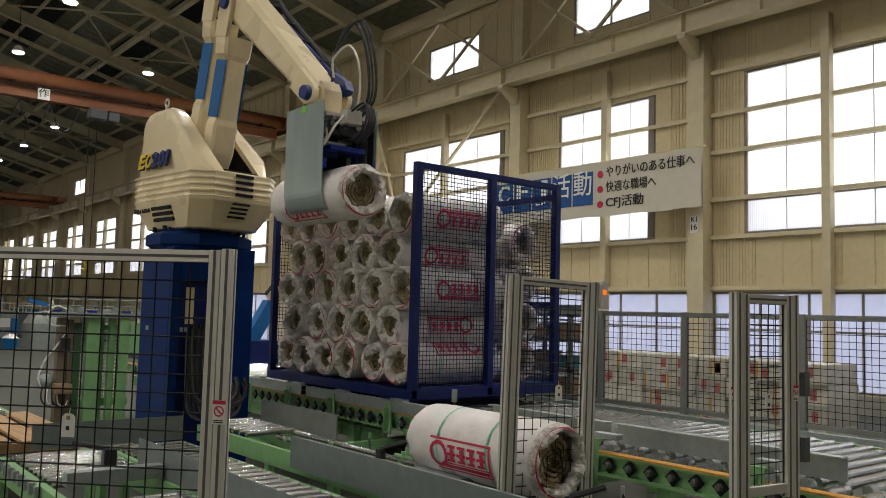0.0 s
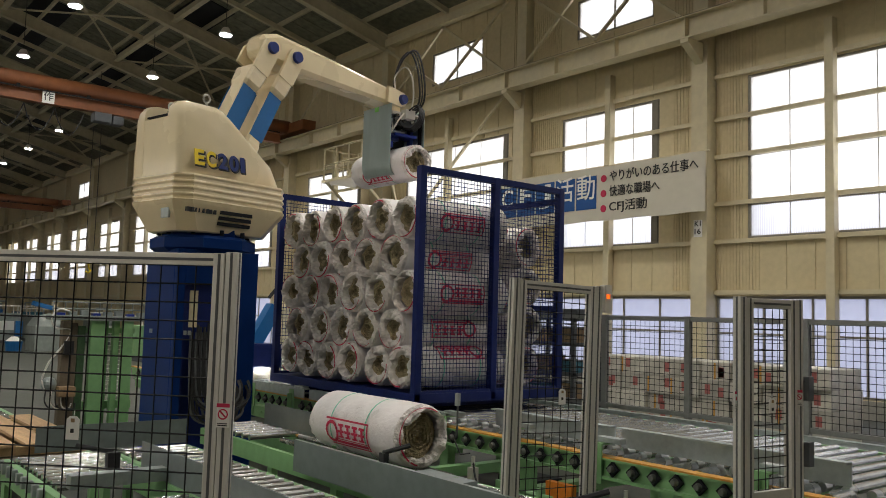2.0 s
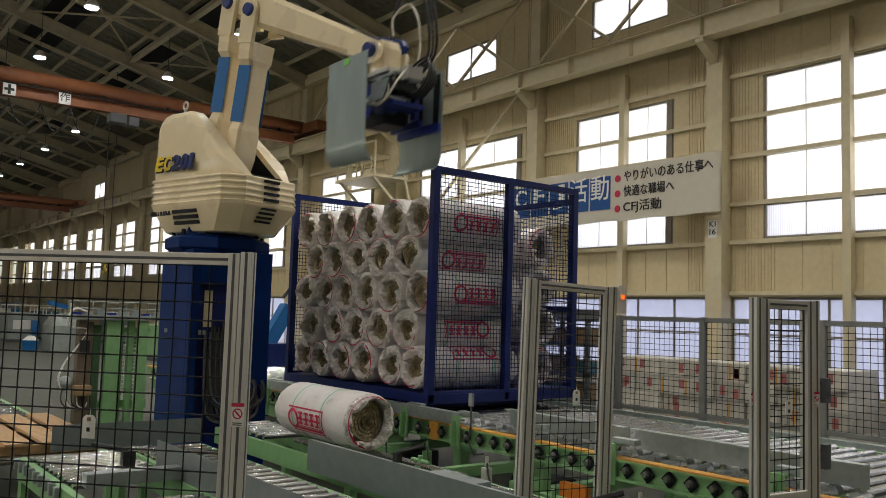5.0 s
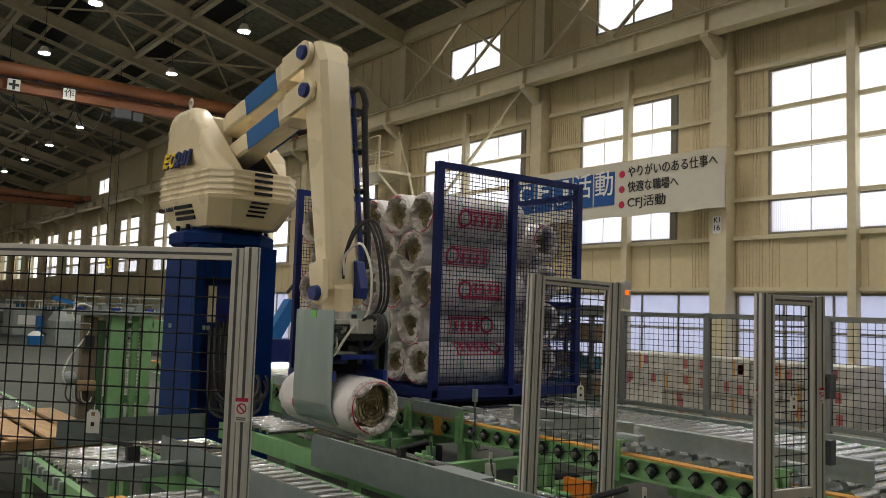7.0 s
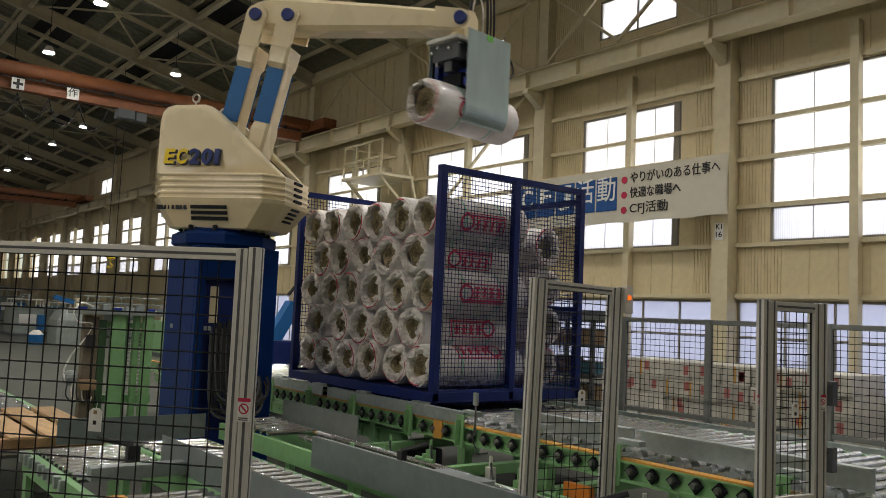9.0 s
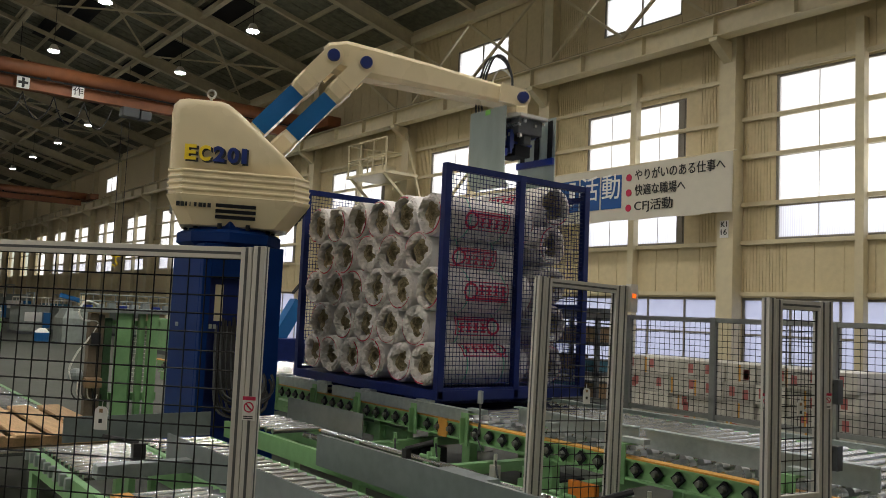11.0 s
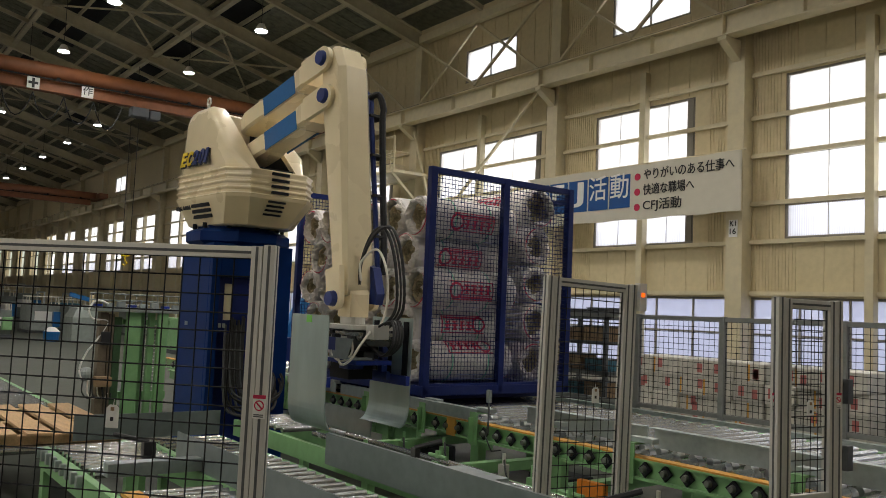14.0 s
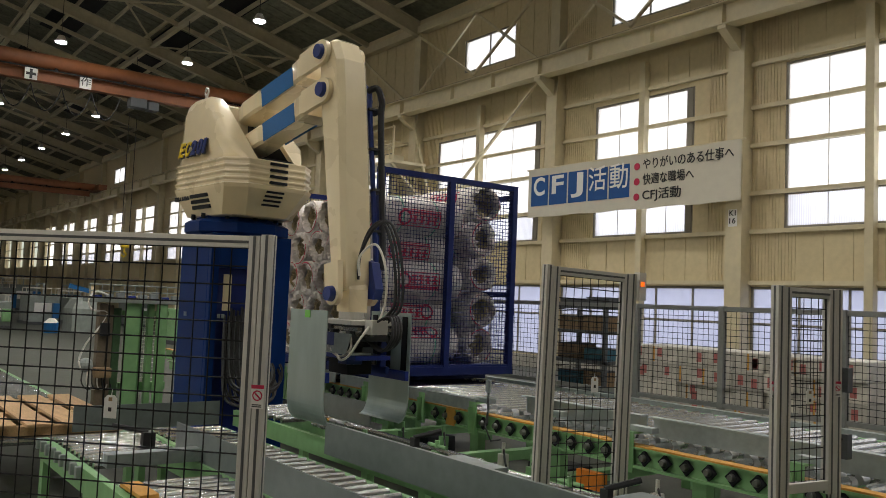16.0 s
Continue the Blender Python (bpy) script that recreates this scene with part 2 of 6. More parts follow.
def loft(bm, loops, cap=True):
    rings = [[bm.verts.new(p) for p in lp] for lp in loops]
    n = len(rings[0])
    for a, b in zip(rings, rings[1:]):
        for k in range(n):
            bm.faces.new((a[k], a[(k + 1) % n], b[(k + 1) % n], b[k]))
    if cap:
        bm.faces.new(rings[0][::-1])
        bm.faces.new(rings[-1])


def text_mesh(body, size, name, bold=0.006):
    cu = bpy.data.curves.new(name, "FONT")
    cu.body, cu.size, cu.extrude, cu.offset = body, size, 0.004, size * bold
    cu.align_x, cu.align_y = "LEFT", "BOTTOM"
    tmp = new(name, cu)
    bpy.context.view_layer.update()
    me = bpy.data.meshes.new_from_object(tmp.evaluated_get(bpy.context.evaluated_depsgraph_get()))
    bpy.data.objects.remove(tmp)
    me.name = name
    return me


def lettering(name, body, size, material, parent, m, width=None, bold=0.006):
    """Letters as a flat raised mesh; m takes their x, y plane to the parent's space. width squeezes the line to a length."""
    me = text_mesh(body, size, name, bold)
    if me.vertices:
        xs = [v.co.x for v in me.vertices]
        k = width / (max(xs) - min(xs)) if width else 1.0
        x0 = min(xs)
        for v in me.vertices:
            v.co.x = (v.co.x - x0) * k
    me.transform(m)
    me.materials.clear()
    me.materials.append(material)
    ob = new(name, me)
    ob.parent = parent
    return ob


def bow(points, n=6):
    """More points on a smooth line through the given ones."""
    p = [Vector(q) for q in points]
    out = []
    for i in range(len(p) - 1):
        a, b, c, d = p[max(i - 1, 0)], p[i], p[i + 1], p[min(i + 2, len(p) - 1)]
        for k in range(n):
            s = k / n
            out.append(0.5 * ((2 * b) + (c - a) * s + (2 * a - 5 * b + 4 * c - d) * s ** 2 + (3 * b - a - 3 * c + d) * s ** 3))
    return out + [p[-1]]


# ---- the hall ----
WY = 15.9
X0, X1 = -110.0, 12.0
Y0 = -16.0
floor = part("floor", bx(X0, X1, Y0, WY + 0.3, -0.3, 0.0), M_FLOOR)
tagged(floor, "grey-green painted concrete factory floor", "floor", kind="structure")

COLS = [-10.53 + 5.7 * k for k in range(3, -2, -1)] + [-22.85 - 6.55 * k for k in range(14)]
MIDS = [-2.0, -7.73, -13.24, -19.54] + [-26.1 - 6.55 * k for k in range(12)]
GIRTS = (2.36, 3.45, 4.27, 5.30, 6.13, 7.08)


def hole_list():
    """Window openings in the long wall: x0, x1, z0, z1."""
    out = []
    for c, nxt in zip(COLS, COLS[1:]):
        mid = (c + nxt) / 2
        if abs(c + 4.83) < 0.2:
            out.append((-9.58, -4.9 - 1.1, 3.5, 7.0, 1))
        elif c > -4:
            out.append((nxt + 1.1, c - 1.1, 3.5, 7.0, 1))
        elif abs(c + 10.53) < 0.2:
            out.append((-14.93, -11.84, 3.5, 6.92, 2))
        elif abs(c + 16.23) < 0.2:
            out.append((-21.83, -16.98, 3.5, 6.9, 2))
        else:
            out.append((mid - 2.2, mid + 1.6, 3.5, 6.9, 2))
        if c > -18 or -57 < c < -54:
            out.append((mid - 1.08, mid + 1.35, 8.95, 10.0, 3))
        if c > -30:
            out.append((nxt + 0.2, c - 0.2, 0.36, 2.28, 4))
    return out


HOLES = hole_list()
EAVE = 10.75
xs = sorted({X0, X1, *[h[0] for h in HOLES], *[h[1] for h in HOLES]})
zs = sorted({0.0, EAVE, *[h[2] for h in HOLES], *[h[3] for h in HOLES]})
wall_bm = bmesh.new()
for a, b in zip(xs, xs[1:]):
    for lo, hi in zip(zs, zs[1:]):
        if not any(h[0] <= a + 1e-6 and h[1] >= b - 1e-6 and h[2] <= lo + 1e-6 and h[3] >= hi - 1e-6 for h in HOLES):
            box(wall_bm, a, b, WY, WY + 0.2, lo, hi)
bmesh.ops.remove_doubles(wall_bm, verts=wall_bm.verts, dist=1e-4)
wall = part("wall_long", wall_bm, M_WALL)
tagged(wall, "cream corrugated metal wall with daylight window bands", "wall", kind="structure")
# upright ribs of the wall sheeting
rib = bmesh.new()
xx = -34.0
while xx < 0:
    spans = sorted((h[2] - 0.05, h[3] + 0.05) for h in HOLES if h[0] - 0.05 < xx < h[1] + 0.05)
    z = 0.0
    for lo, hi in spans + [(EAVE, EAVE)]:
        if lo - z > 0.1:
            box(rib, xx - 0.012, xx + 0.012, WY - 0.018, WY + 0.002, z, lo)
        z = hi
    near = min(abs(xx - c) for c in COLS)
    xx += 0.075 if near < 1.15 else 0.60
tagged(part("wall_rib", rib, M_WALL, wall), kind="stuff")
plinth = part("plinth", bx(X0, X1, WY - 0.06, WY - 0.003, 0.0, 0.35), M_PLINTH)
tagged(plinth, "grey concrete plinth along the wall", "plinth", kind="structure")

for i, (a, b, z0, z1, kind) in enumerate(HOLES):
    if a < -75:
        continue
    w = thing("window_%d" % (i + 1), "bright daylight window of frosted panels in dark frames", "window", kind="structure", at=((a + b) / 2, WY, z0))
    hw, h = (b - a) / 2, z1 - z0
    fr = bmesh.new()
    for q in ((-hw, -hw + 0.05, 0, h), (hw - 0.05, hw, 0, h), (-hw + 0.05, hw - 0.05, 0, 0.05), (-hw + 0.05, hw - 0.05, h - 0.05, h)):
        box(fr, q[0], q[1], 0.02, 0.10, q[2], q[3])
    part("window_frame", fr, M_FRAME, w)
    nx = {1: 4, 2: 4, 3: 2, 4: 5}[kind]
    rows = {1: [0, 0.72, 1.78, 2.63, h], 2: [0, 0.72, 1.78, 2.63, h], 3: [0, h], 4: [0, 1.14, h]}[kind]
    thin = kind < 3
    for j in range(nx):
        xa, xb = -hw + 0.05 + (2 * hw - 0.1) * j / nx, -hw + 0.05 + (2 * hw - 0.1) * (j + 1) / nx
        for r0, r1 in zip(rows, rows[1:]):
            p = part("pane", bx(xa + 0.006, xb - 0.006, 0.05, 0.056, r0 + 0.02, r1 - 0.02), M_PANE_LOW if kind == 4 else M_PANE_RIB if thin and r0 < 0.5 else M_PANE, w)
            p.visible_shadow = False
        if j:
            q = 0.008 if thin else 0.022
            part("mullion", bx(xa - q, xa + q, 0.045 if thin else 0.03, 0.062 if thin else 0.075, 0.05, h - 0.05), M_SEAM if thin else M_FRAME, w)
    for r in rows[1:-1]:
        part("transom", bx(-hw + 0.05, hw - 0.05, 0.025, 0.07, r - 0.02, r + 0.02), M_FRAME, w)
    if kind == 2 and a > -40:
        part("shutter", bx(hw - 0.22, hw - 0.05, 0.0, 0.02, 0.05, h - 0.05), M_FRAME, w, "dark side panel")


def i_column():
    bm = bmesh.new()
    box(bm, -0.27, 0.27, -0.30, -0.28, 0, EAVE + 0.15)
    box(bm, -0.27, 0.27, -0.02, 0.0, 0, EAVE + 0.15)
    box(bm, -0.012, 0.012, -0.28, -0.02, 0, EAVE + 0.15)
    return bm


col = thing("column", "cream steel hall column with a crane bracket", "column", "hall columns", "structure", at=(COLS[0], WY - 0.42, 0))
part("shaft", bx(-0.20, 0.20, 0.06, 0.41, 0, 7.5, bevel=0.012), M_STEEL, col)
part("upper_shaft", bx(-0.17, 0.17, 0.12, 0.41, 7.5, EAVE + 0.2), M_STEEL, col)
br = bmesh.new()
prism(br, [(0.06, 7.38), (0.06, 7.825), (-0.50, 7.825), (-0.50, 7.74)], "x", -0.10, 0.10)
part("bracket", br, M_STEEL, col)
for c in COLS[1:]:
    copy_thing(col, pose(c, WY - 0.42, 0))
mid = thing("wall_post", "slim cream steel wall post", "post", "wall posts", "structure", at=(MIDS[0], WY - 0.24, 0))
part("shaft", bx(-0.085, 0.085, 0.03, 0.22, 0, 7.73, bevel=0.008), M_STEEL, mid)
for c in MIDS[1:]:
    copy_thing(mid, pose(c, WY - 0.24, 0))
for z in GIRTS:
    g = part("wall_girt", bx(X0, X1, WY - 0.09, WY - 0.012, z - 0.045, z + 0.045), M_STEEL)
    tagged(g, "cream horizontal wall rail", "rail", kind="structure")
rail = thing("crane_rail_beam", "deep cream steel crane runway beam on brackets", "beam", kind="structure", at=(0, WY - 0.75, 7.83))
part("web", bx(X0, X1, -0.02, 0.02, 0.03, 0.47), M_STEEL, rail)
part("bottom_flange", bx(X0, X1, -0.18, 0.18, 0.0, 0.03), M_STEEL, rail)
part("top_flange", bx(X0, X1, -0.18, 0.18, 0.47, 0.50), M_STEEL, rail)
part("crane_track", bx(X0, X1, -0.04, 0.04, 0.50, 0.57), M_DARK, rail, "dark steel track")
st = bmesh.new()
for c in COLS:
    for d in (0, 1.93, 3.86):
        box(st, c - d - 0.008, c - d + 0.008, -0.16, -0.02, 0.03, 0.47)
part("stiffener", st, M_STEEL, rail)
# diagonal bracing of the bay beyond
for a, b in (((-22.4, 3.45), (-16.6, 7.9)), ((-22.6, 7.6), (-20.9, 3.4)), ((-22.4, 8.5), (-19.5, 10.5)), ((-16.7, 8.5), (-19.5, 10.5)), ((-22.5, 10.5), (-19.5, 8.6)), ((-16.6, 10.5), (-19.5, 8.6)), ((-15.9, 8.5), (-13.4, 10.5)), ((-10.9, 8.5), (-13.4, 10.5)), ((-15.9, 10.5), (-13.4, 8.6)), ((-10.9, 10.5), (-13.4, 8.6)), ((-28.9, 8.5), (-26.2, 10.5)), ((-23.3, 8.5), (-26.2, 10.5))):
    bb = bmesh.new()
    bar(bb, (a[0], WY - 0.5, a[1]), (b[0], WY - 0.5, b[1]), 0.07)
    tagged(part("brace", bb, M_STEEL), "cream diagonal steel wall brace", "brace", "wall braces", "structure")

# roof: deck, rafters, purlins
RISE = 0.255


def roof_z(y):
    """Middle of the rafter over the floor."""
    return EAVE + 0.10 + RISE * (WY - 0.3 - abs(y))


ceil = bmesh.new()
prism(ceil, [(WY + 0.4, roof_z(WY + 0.4) + 0.55), (0, roof_z(0) + 0.55), (Y0, roof_z(Y0) + 0.55), (Y0, roof_z(Y0) + 0.7), (0, roof_z(0) + 0.72), (WY + 0.4, roof_z(WY + 0.4) + 0.7)], "x", X0, X1)
tagged(part("ceiling", ceil, M_ROOF), "dark grey-green sheet metal roof underside", "ceiling", kind="structure")
upper = part("wall_upper", bx(X0, X1, WY, WY + 0.2, EAVE, EAVE + 0.62), M_WALL)
tagged(upper, "cream metal wall strip below the roof", "wall", kind="structure")
for c in COLS:
    rf = bmesh.new()
    for ya, yb in ((WY - 0.3, 0.0), (0.0, Y0 + 0.3)):
        # web between two flanges
        bar(rf, (c, ya, roof_z(ya)), (c, yb, roof_z(yb)), 0.05, 0.44)
        bar(rf, (c, ya, roof_z(ya) + 0.235), (c, yb, roof_z(yb) + 0.235), 0.24, 0.03)
        bar(rf, (c, ya, roof_z(ya) - 0.235), (c, yb, roof_z(yb) - 0.235), 0.24, 0.03)
    tagged(part("rafter", rf, M_TRUSS), "cream steel roof rafter", "rafter", "roof rafters", "structure")
for c, nxt in zip(COLS, COLS[1:]):
    # lighter rafter midway between two frames
    rf = bmesh.new()
    m_ = (c + nxt) / 2
    bar(rf, (m_, WY - 0.3, roof_z(WY - 0.3) + 0.20), (m_, 0.0, roof_z(0) + 0.20), 0.12, 0.16)
    tagged(part("light_rafter", rf, M_TRUSS), "slim cream steel roof rafter", "rafter", "slim roof rafters", "structure")
eave = part("eave_strut", bx(X0, X1, WY - 0.36, WY - 0.12, EAVE - 0.05, EAVE + 0.20), M_STEEL)
tagged(eave, "cream steel strut along the eaves", "strut", kind="structure")
for k in range(11):
    y = 14.75 - k * 1.42
    pf = bx(X0, X1, y - 0.035, y + 0.035, roof_z(y) + 0.30, roof_z(y) + 0.46)
    tagged(part("purlin", pf, M_TRUSS), "steel roof purlin", "purlin", "roof purlins", "structure")
for y in (10.7, 6.3):
    tie = bmesh.new()
    box(tie, X0, X1, y - 0.10, y + 0.10, roof_z(y) - 0.02, roof_z(y) + 0.02)
    box(tie, X0, X1, y - 0.02, y + 0.02, roof_z(y) + 0.02, roof_z(y) + 0.24)
    tagged(part("lamp_tie", tie, M_TRUSS), "steel tie beam that carries the lamps", "tie beam", "roof ties", "structure")
for i, (c, nxt) in enumerate(zip(COLS[2:12], COLS[3:13])):
    if i % 3 != 1:
        continue
    rb = bmesh.new()
    for ya, yb in ((15.2, 10.8), (10.8, 6.4)):
        bar(rb, (c, ya, roof_z(ya) + 0.1), (nxt, yb, roof_z(yb) + 0.1), 0.06)
        bar(rb, (nxt, ya, roof_z(ya) + 0.16), (c, yb, roof_z(yb) + 0.16), 0.06)
    tagged(part("roof_brace", rb, M_TRUSS), "crossed steel roof bracing rods", "brace", "roof braces", "structure")
sb = bmesh.new()
for k in range(150):
    x = 6.0 - 0.65 * k
    bar(sb, (x, WY - 0.5, roof_z(WY - 0.5) + 0.545), (x, 0.0, roof_z(0) + 0.545), 0.03)
tagged(part("deck_seam", sb, M_ROOF), "narrow seams of the roof sheets", "seam", kind="stuff")
for y, x in ((11.5, -35.4), (11.5, -40.0), (7.8, -35.4), (7.8, -39.4), (11.5, -28.9), (7.8, -28.7), (11.5, -46.5), (7.8, -46.0), (11.5, -53.0)):
    sk = bmesh.new()
    ya, yb = y - 0.66, y + 0.66
    prism(sk, [(ya, roof_z(ya) + 0.50), (yb, roof_z(yb) + 0.50), (yb, roof_z(yb) + 0.53), (ya, roof_z(ya) + 0.53)], "x", x - 1.5, x + 1.5)
    tagged(part("roof_panel", sk, M_DARK), "dark roof panel between the purlins", "roof panel", "dark roof panels", "structure")
# the other sides of the hall, behind the camera
sw = bmesh.new()
SOUTH = [(c - 4.6, c - 1.1) for c in COLS]
sx = sorted({X0, X1, *[v for h in SOUTH for v in h]})
for a, b in zip(sx, sx[1:]):
    if any(h[0] <= a + 1e-6 and h[1] >= b - 1e-6 for h in SOUTH):
        box(sw, a, b, Y0 - 0.2, Y0, 0, 3.4)
        box(sw, a, b, Y0 - 0.2, Y0, 7.0, 12)
    else:
        box(sw, a, b, Y0 - 0.2, Y0, 0, 12)
bmesh.ops.remove_doubles(sw, verts=sw.verts, dist=1e-4)
tagged(part("wall_south", sw, M_WALL), "cream metal wall with window openings", "wall", kind="structure")
bd = bx(X0, X1, Y0 - 5.1, Y0 - 5.0, -1.0, 16.0)
tagged(part("backdrop_south", bd, M_OUT), "plain bright overcast sky outside the windows", "sky", kind="structure")
for c in COLS:
    if -17 < c < 8:
        area("window_light", (c - 2.85, Y0 + 0.05, 5.2), (c - 2.85, 0, -3.5), 3.4, 3.4, 48, (1.0, 0.98, 0.95))
for nm, a in (("wall_east", (X1, X1 + 0.2, Y0, WY, 0, 16)), ("wall_far", (X0 - 0.2, X0, Y0, WY, 0, 16))):
    tagged(part(nm, bx(*a), M_WALL), "plain cream metal wall closing the hall", "wall", kind="structure")

# ceiling lamps
def high_bay(x, y):
    z = 10.42 if y > 0 else roof_z(y) - 1.7
    hl = thing("high_bay_lamp", "round white high-bay lamp hanging from the roof", "lamp", "high-bay lamps", at=(x, y, z))
    cy = bmesh.new()
    bmesh.ops.create_cone(cy, cap_ends=True, segments=20, radius1=0.21, radius2=0.10, depth=0.22, matrix=Matrix.Translation((0, 0, 0.13)))
    part("shade", cy, M_ALU_W, hl)
    cy = bmesh.new()
    bmesh.ops.create_cone(cy, cap_ends=True, segments=20, radius1=0.19, radius2=0.19, depth=0.03)
    part("diffuser", cy, M_LAMP, hl, "glowing white disc")
    part("cable", tb([(0, 0, 0.24), (0, 0, roof_z(y) - z + (0.0 if y > 0 else 0.56))], 0.012, 6), M_BLACK, hl)
    return z


LAMPS = [(-18.15 - 6.55 * k, 10.68) for k in range(-3, 9)] + [(-18.9 - 6.5 * k, 6.32) for k in range(-3, 8)] + [(-8.0 - 6.0 * k, -2.5) for k in range(-1, 5)] + [(-8.0 - 6.0 * k, -9) for k in range(-1, 5)]
LAMP_Z = [high_bay(x, y) for x, y in LAMPS]
for (x, y), z in zip(LAMPS, LAMP_Z):
    if -36 < x:
        lm = new("lamp_light", bpy.data.lights.new("lamp_light", "AREA"))
        lm.data.shape, lm.data.size, lm.data.energy, lm.data.color = "DISK", 0.5, 125, (1.0, 0.95, 0.87)
        lm.data.spread = radians(142)
        lm.matrix_world = look((x, y, z - 0.08), (x, y, 0))

# daylight entering by the window bands
for c, nxt in zip(COLS, COLS[1:]):
    if -40 < c < 3:
        area("window_light", ((c + nxt) / 2, WY - 0.02, 5.2), ((c + nxt) / 2, 0, 0.5), 3.0, 3.2, 20, (1.0, 0.98, 0.94))


# overcast brightness outside the panes
bd = bx(X0, X1, WY + 5.0, WY + 5.1, -1.0, 16.0)
tagged(part("backdrop", bd, M_OUT), "plain bright overcast sky outside the windows", "sky", kind="structure")

# overhead cranes
def crane(x, label):
    cr = thing("overhead_crane", label, "crane", "overhead cranes", at=(x, 0, 8.55))
    part("tube_girder", tb([(0, WY - 0.95, 0.16), (0, Y0 + 1, 0.16)], 0.245, 20), M_CRANE, cr, smooth=True)
    bm = bmesh.new()
    box(bm, -0.05, 0.05, Y0 + 1, WY - 1.3, -0.47, -0.16)
    box(bm, -0.15, 0.15, Y0 + 1, WY - 1.3, -0.50, -0.47)
    box(bm, -0.15, 0.15, Y0 + 1, WY - 1.3, -0.16, -0.14)
    part("lower_girder", bm, M_CRANE, cr)
    for k in range(14):
        y = WY - 2.0 - k * 2.1
        part("hanger_lug", bx(0.10, 0.16, y - 0.05, y + 0.05, -0.14, 0.02), M_DARK, cr, "dark hanger lug")
    part("power_rail", bx(0.17, 0.20, Y0 + 1, WY - 1.4, -0.14, -0.10), M_DARK, cr, "dark power rail")
    bm = bmesh.new()
    box(bm, -1.3, 1.3, WY - 1.05, WY - 0.5, -0.1, 0.28, bevel=0.03)
    part("end_carriage", bm, M_CRANE, cr)
    ho = bmesh.new()
    box(ho, -0.22, 0.22, 7.8, 8.35, -0.82, -0.51, bevel=0.04)
    box(ho, -0.2, 0.2, 8.4, 8.75, -0.84, -0.55, bevel=0.03)
    part("hoist", ho, M_GREYFRAME, cr, "dark grey electric chain hoist")
    ca = bmesh.new()
    for y in (7.85, 8.1):
        tube(ca, [(0, y, -1.0), (0, y, -5.2)], 0.012, 5)
    part("hoist_chain", ca, M_BLACK, cr)
    hk = bmesh.new()
    box(hk, -0.1, 0.1, 7.85, 8.1, -5.5, -5.2, bevel=0.05)
    tube(hk, [(0, 7.97, -5.5), (0, 7.97, -5.62), (0, 8.05, -5.72), (0, 7.97, -5.8), (0, 7.89, -5.74)], 0.03, 6)
    part("hook_block", hk, M_YELLOW, cr, "yellow hook block")
    fe = bmesh.new()
    for k in range(5):
        y = 3.0 + k * 0.9
        tube(fe, [(0.1, y + 0.9 * s, -0.6 - 0.8 * math.sin(math.pi * s) ** 0.8) for s in [i / 8 for i in range(9)]], 0.02, 5)
    part("festoon_cable", fe, M_BLACK, cr)
    for y in (4.6, 6.2):
        part("number_board", bx(0.17, 0.19, y, y + 0.36, -0.51, -0.15), M_WHITE, cr, "small white board with dark marks")
        if y < 5:
            part("board_cross", bx(0.19, 0.196, y + 0.04, y + 0.32, -0.37, -0.29), M_INK, cr)
            part("board_cross", bx(0.191, 0.197, y + 0.14, y + 0.22, -0.48, -0.18), M_INK, cr)
        else:
            lettering("board_character", "作", 0.30, M_INK, cr, Matrix(((0, 0, 1, 0.192), (1, 0, 0, y + 0.03), (0, 1, 0, -0.46), (0, 0, 0, 1))), 0.30)
    return cr


crane(-28.3, "rust-orange overhead travelling crane with a hoist")
crane(-61.0, "rust-orange overhead travelling crane farther down the hall")

# maintenance platform on the wall
pf = thing("maintenance_platform", "small cream steel wall platform with a railing", "platform", at=(-23.15, WY - 1.0, 6.05))
part("deck", bx(-1.2, 1.2, -0.7, 0.6, 0.0, 0.09), M_STEEL, pf)
for x in (-1.15, -0.38, 0.38, 1.15):
    part("rail_post", tb([(x, -0.65, 0.09), (x, -0.65, 1.15)], 0.03, 6), M_STEEL, pf)
for z in (0.6, 1.15):
    part("handrail", tb([(-1.15, -0.65, z), (1.15, -0.65, z)], 0.03, 6), M_STEEL, pf)
    part("side_rail", tb([(-1.15, -0.65, z), (-1.15, 0.6, z)], 0.03, 6), M_STEEL, pf)
part("inner_box", bx(-0.45, 0.35, -0.2, 0.3, 0.09, 0.42, bevel=0.02), M_STEEL, pf)
for x in (-0.5, 0.4):
    part("inner_rail", tb([(x, -0.3, 0.09), (x, -0.3, 0.85), (x, 0.4, 0.85)], 0.025, 6), M_STEEL, pf)
for x in (-1.0, 1.0):
    bb = bmesh.new()
    bar(bb, (x, -0.6, 0), (x, 0.9, -1.3), 0.08)
    part("strut", bb, M_STEEL, pf)

# slogan banner
bn = thing("banner", "long white cloth banner with blue squares and black Japanese slogans", "banner", at=(-13.4, 15.2, 4.05))
cl = bmesh.new()
nseg = 40
lo = [(-3.25 + 6.5 * i / nseg, 0.004 * math.sin(i * 1.3) + 0.004 * math.sin(i * 0.5), 0.012 * math.sin(i * 0.7)) for i in range(nseg + 1)]
va = [cl.verts.new(p) for p in lo]
vb = [cl.verts.new((p[0], p[1] * 0.6, 1.29 + p[2])) for p in lo]
vc = [cl.verts.new((p[0], p[1] + 0.02, p[2])) for p in lo]
vd = [cl.verts.new((p[0], p[1] * 0.6 + 0.02, 1.29 + p[2])) for p in lo]
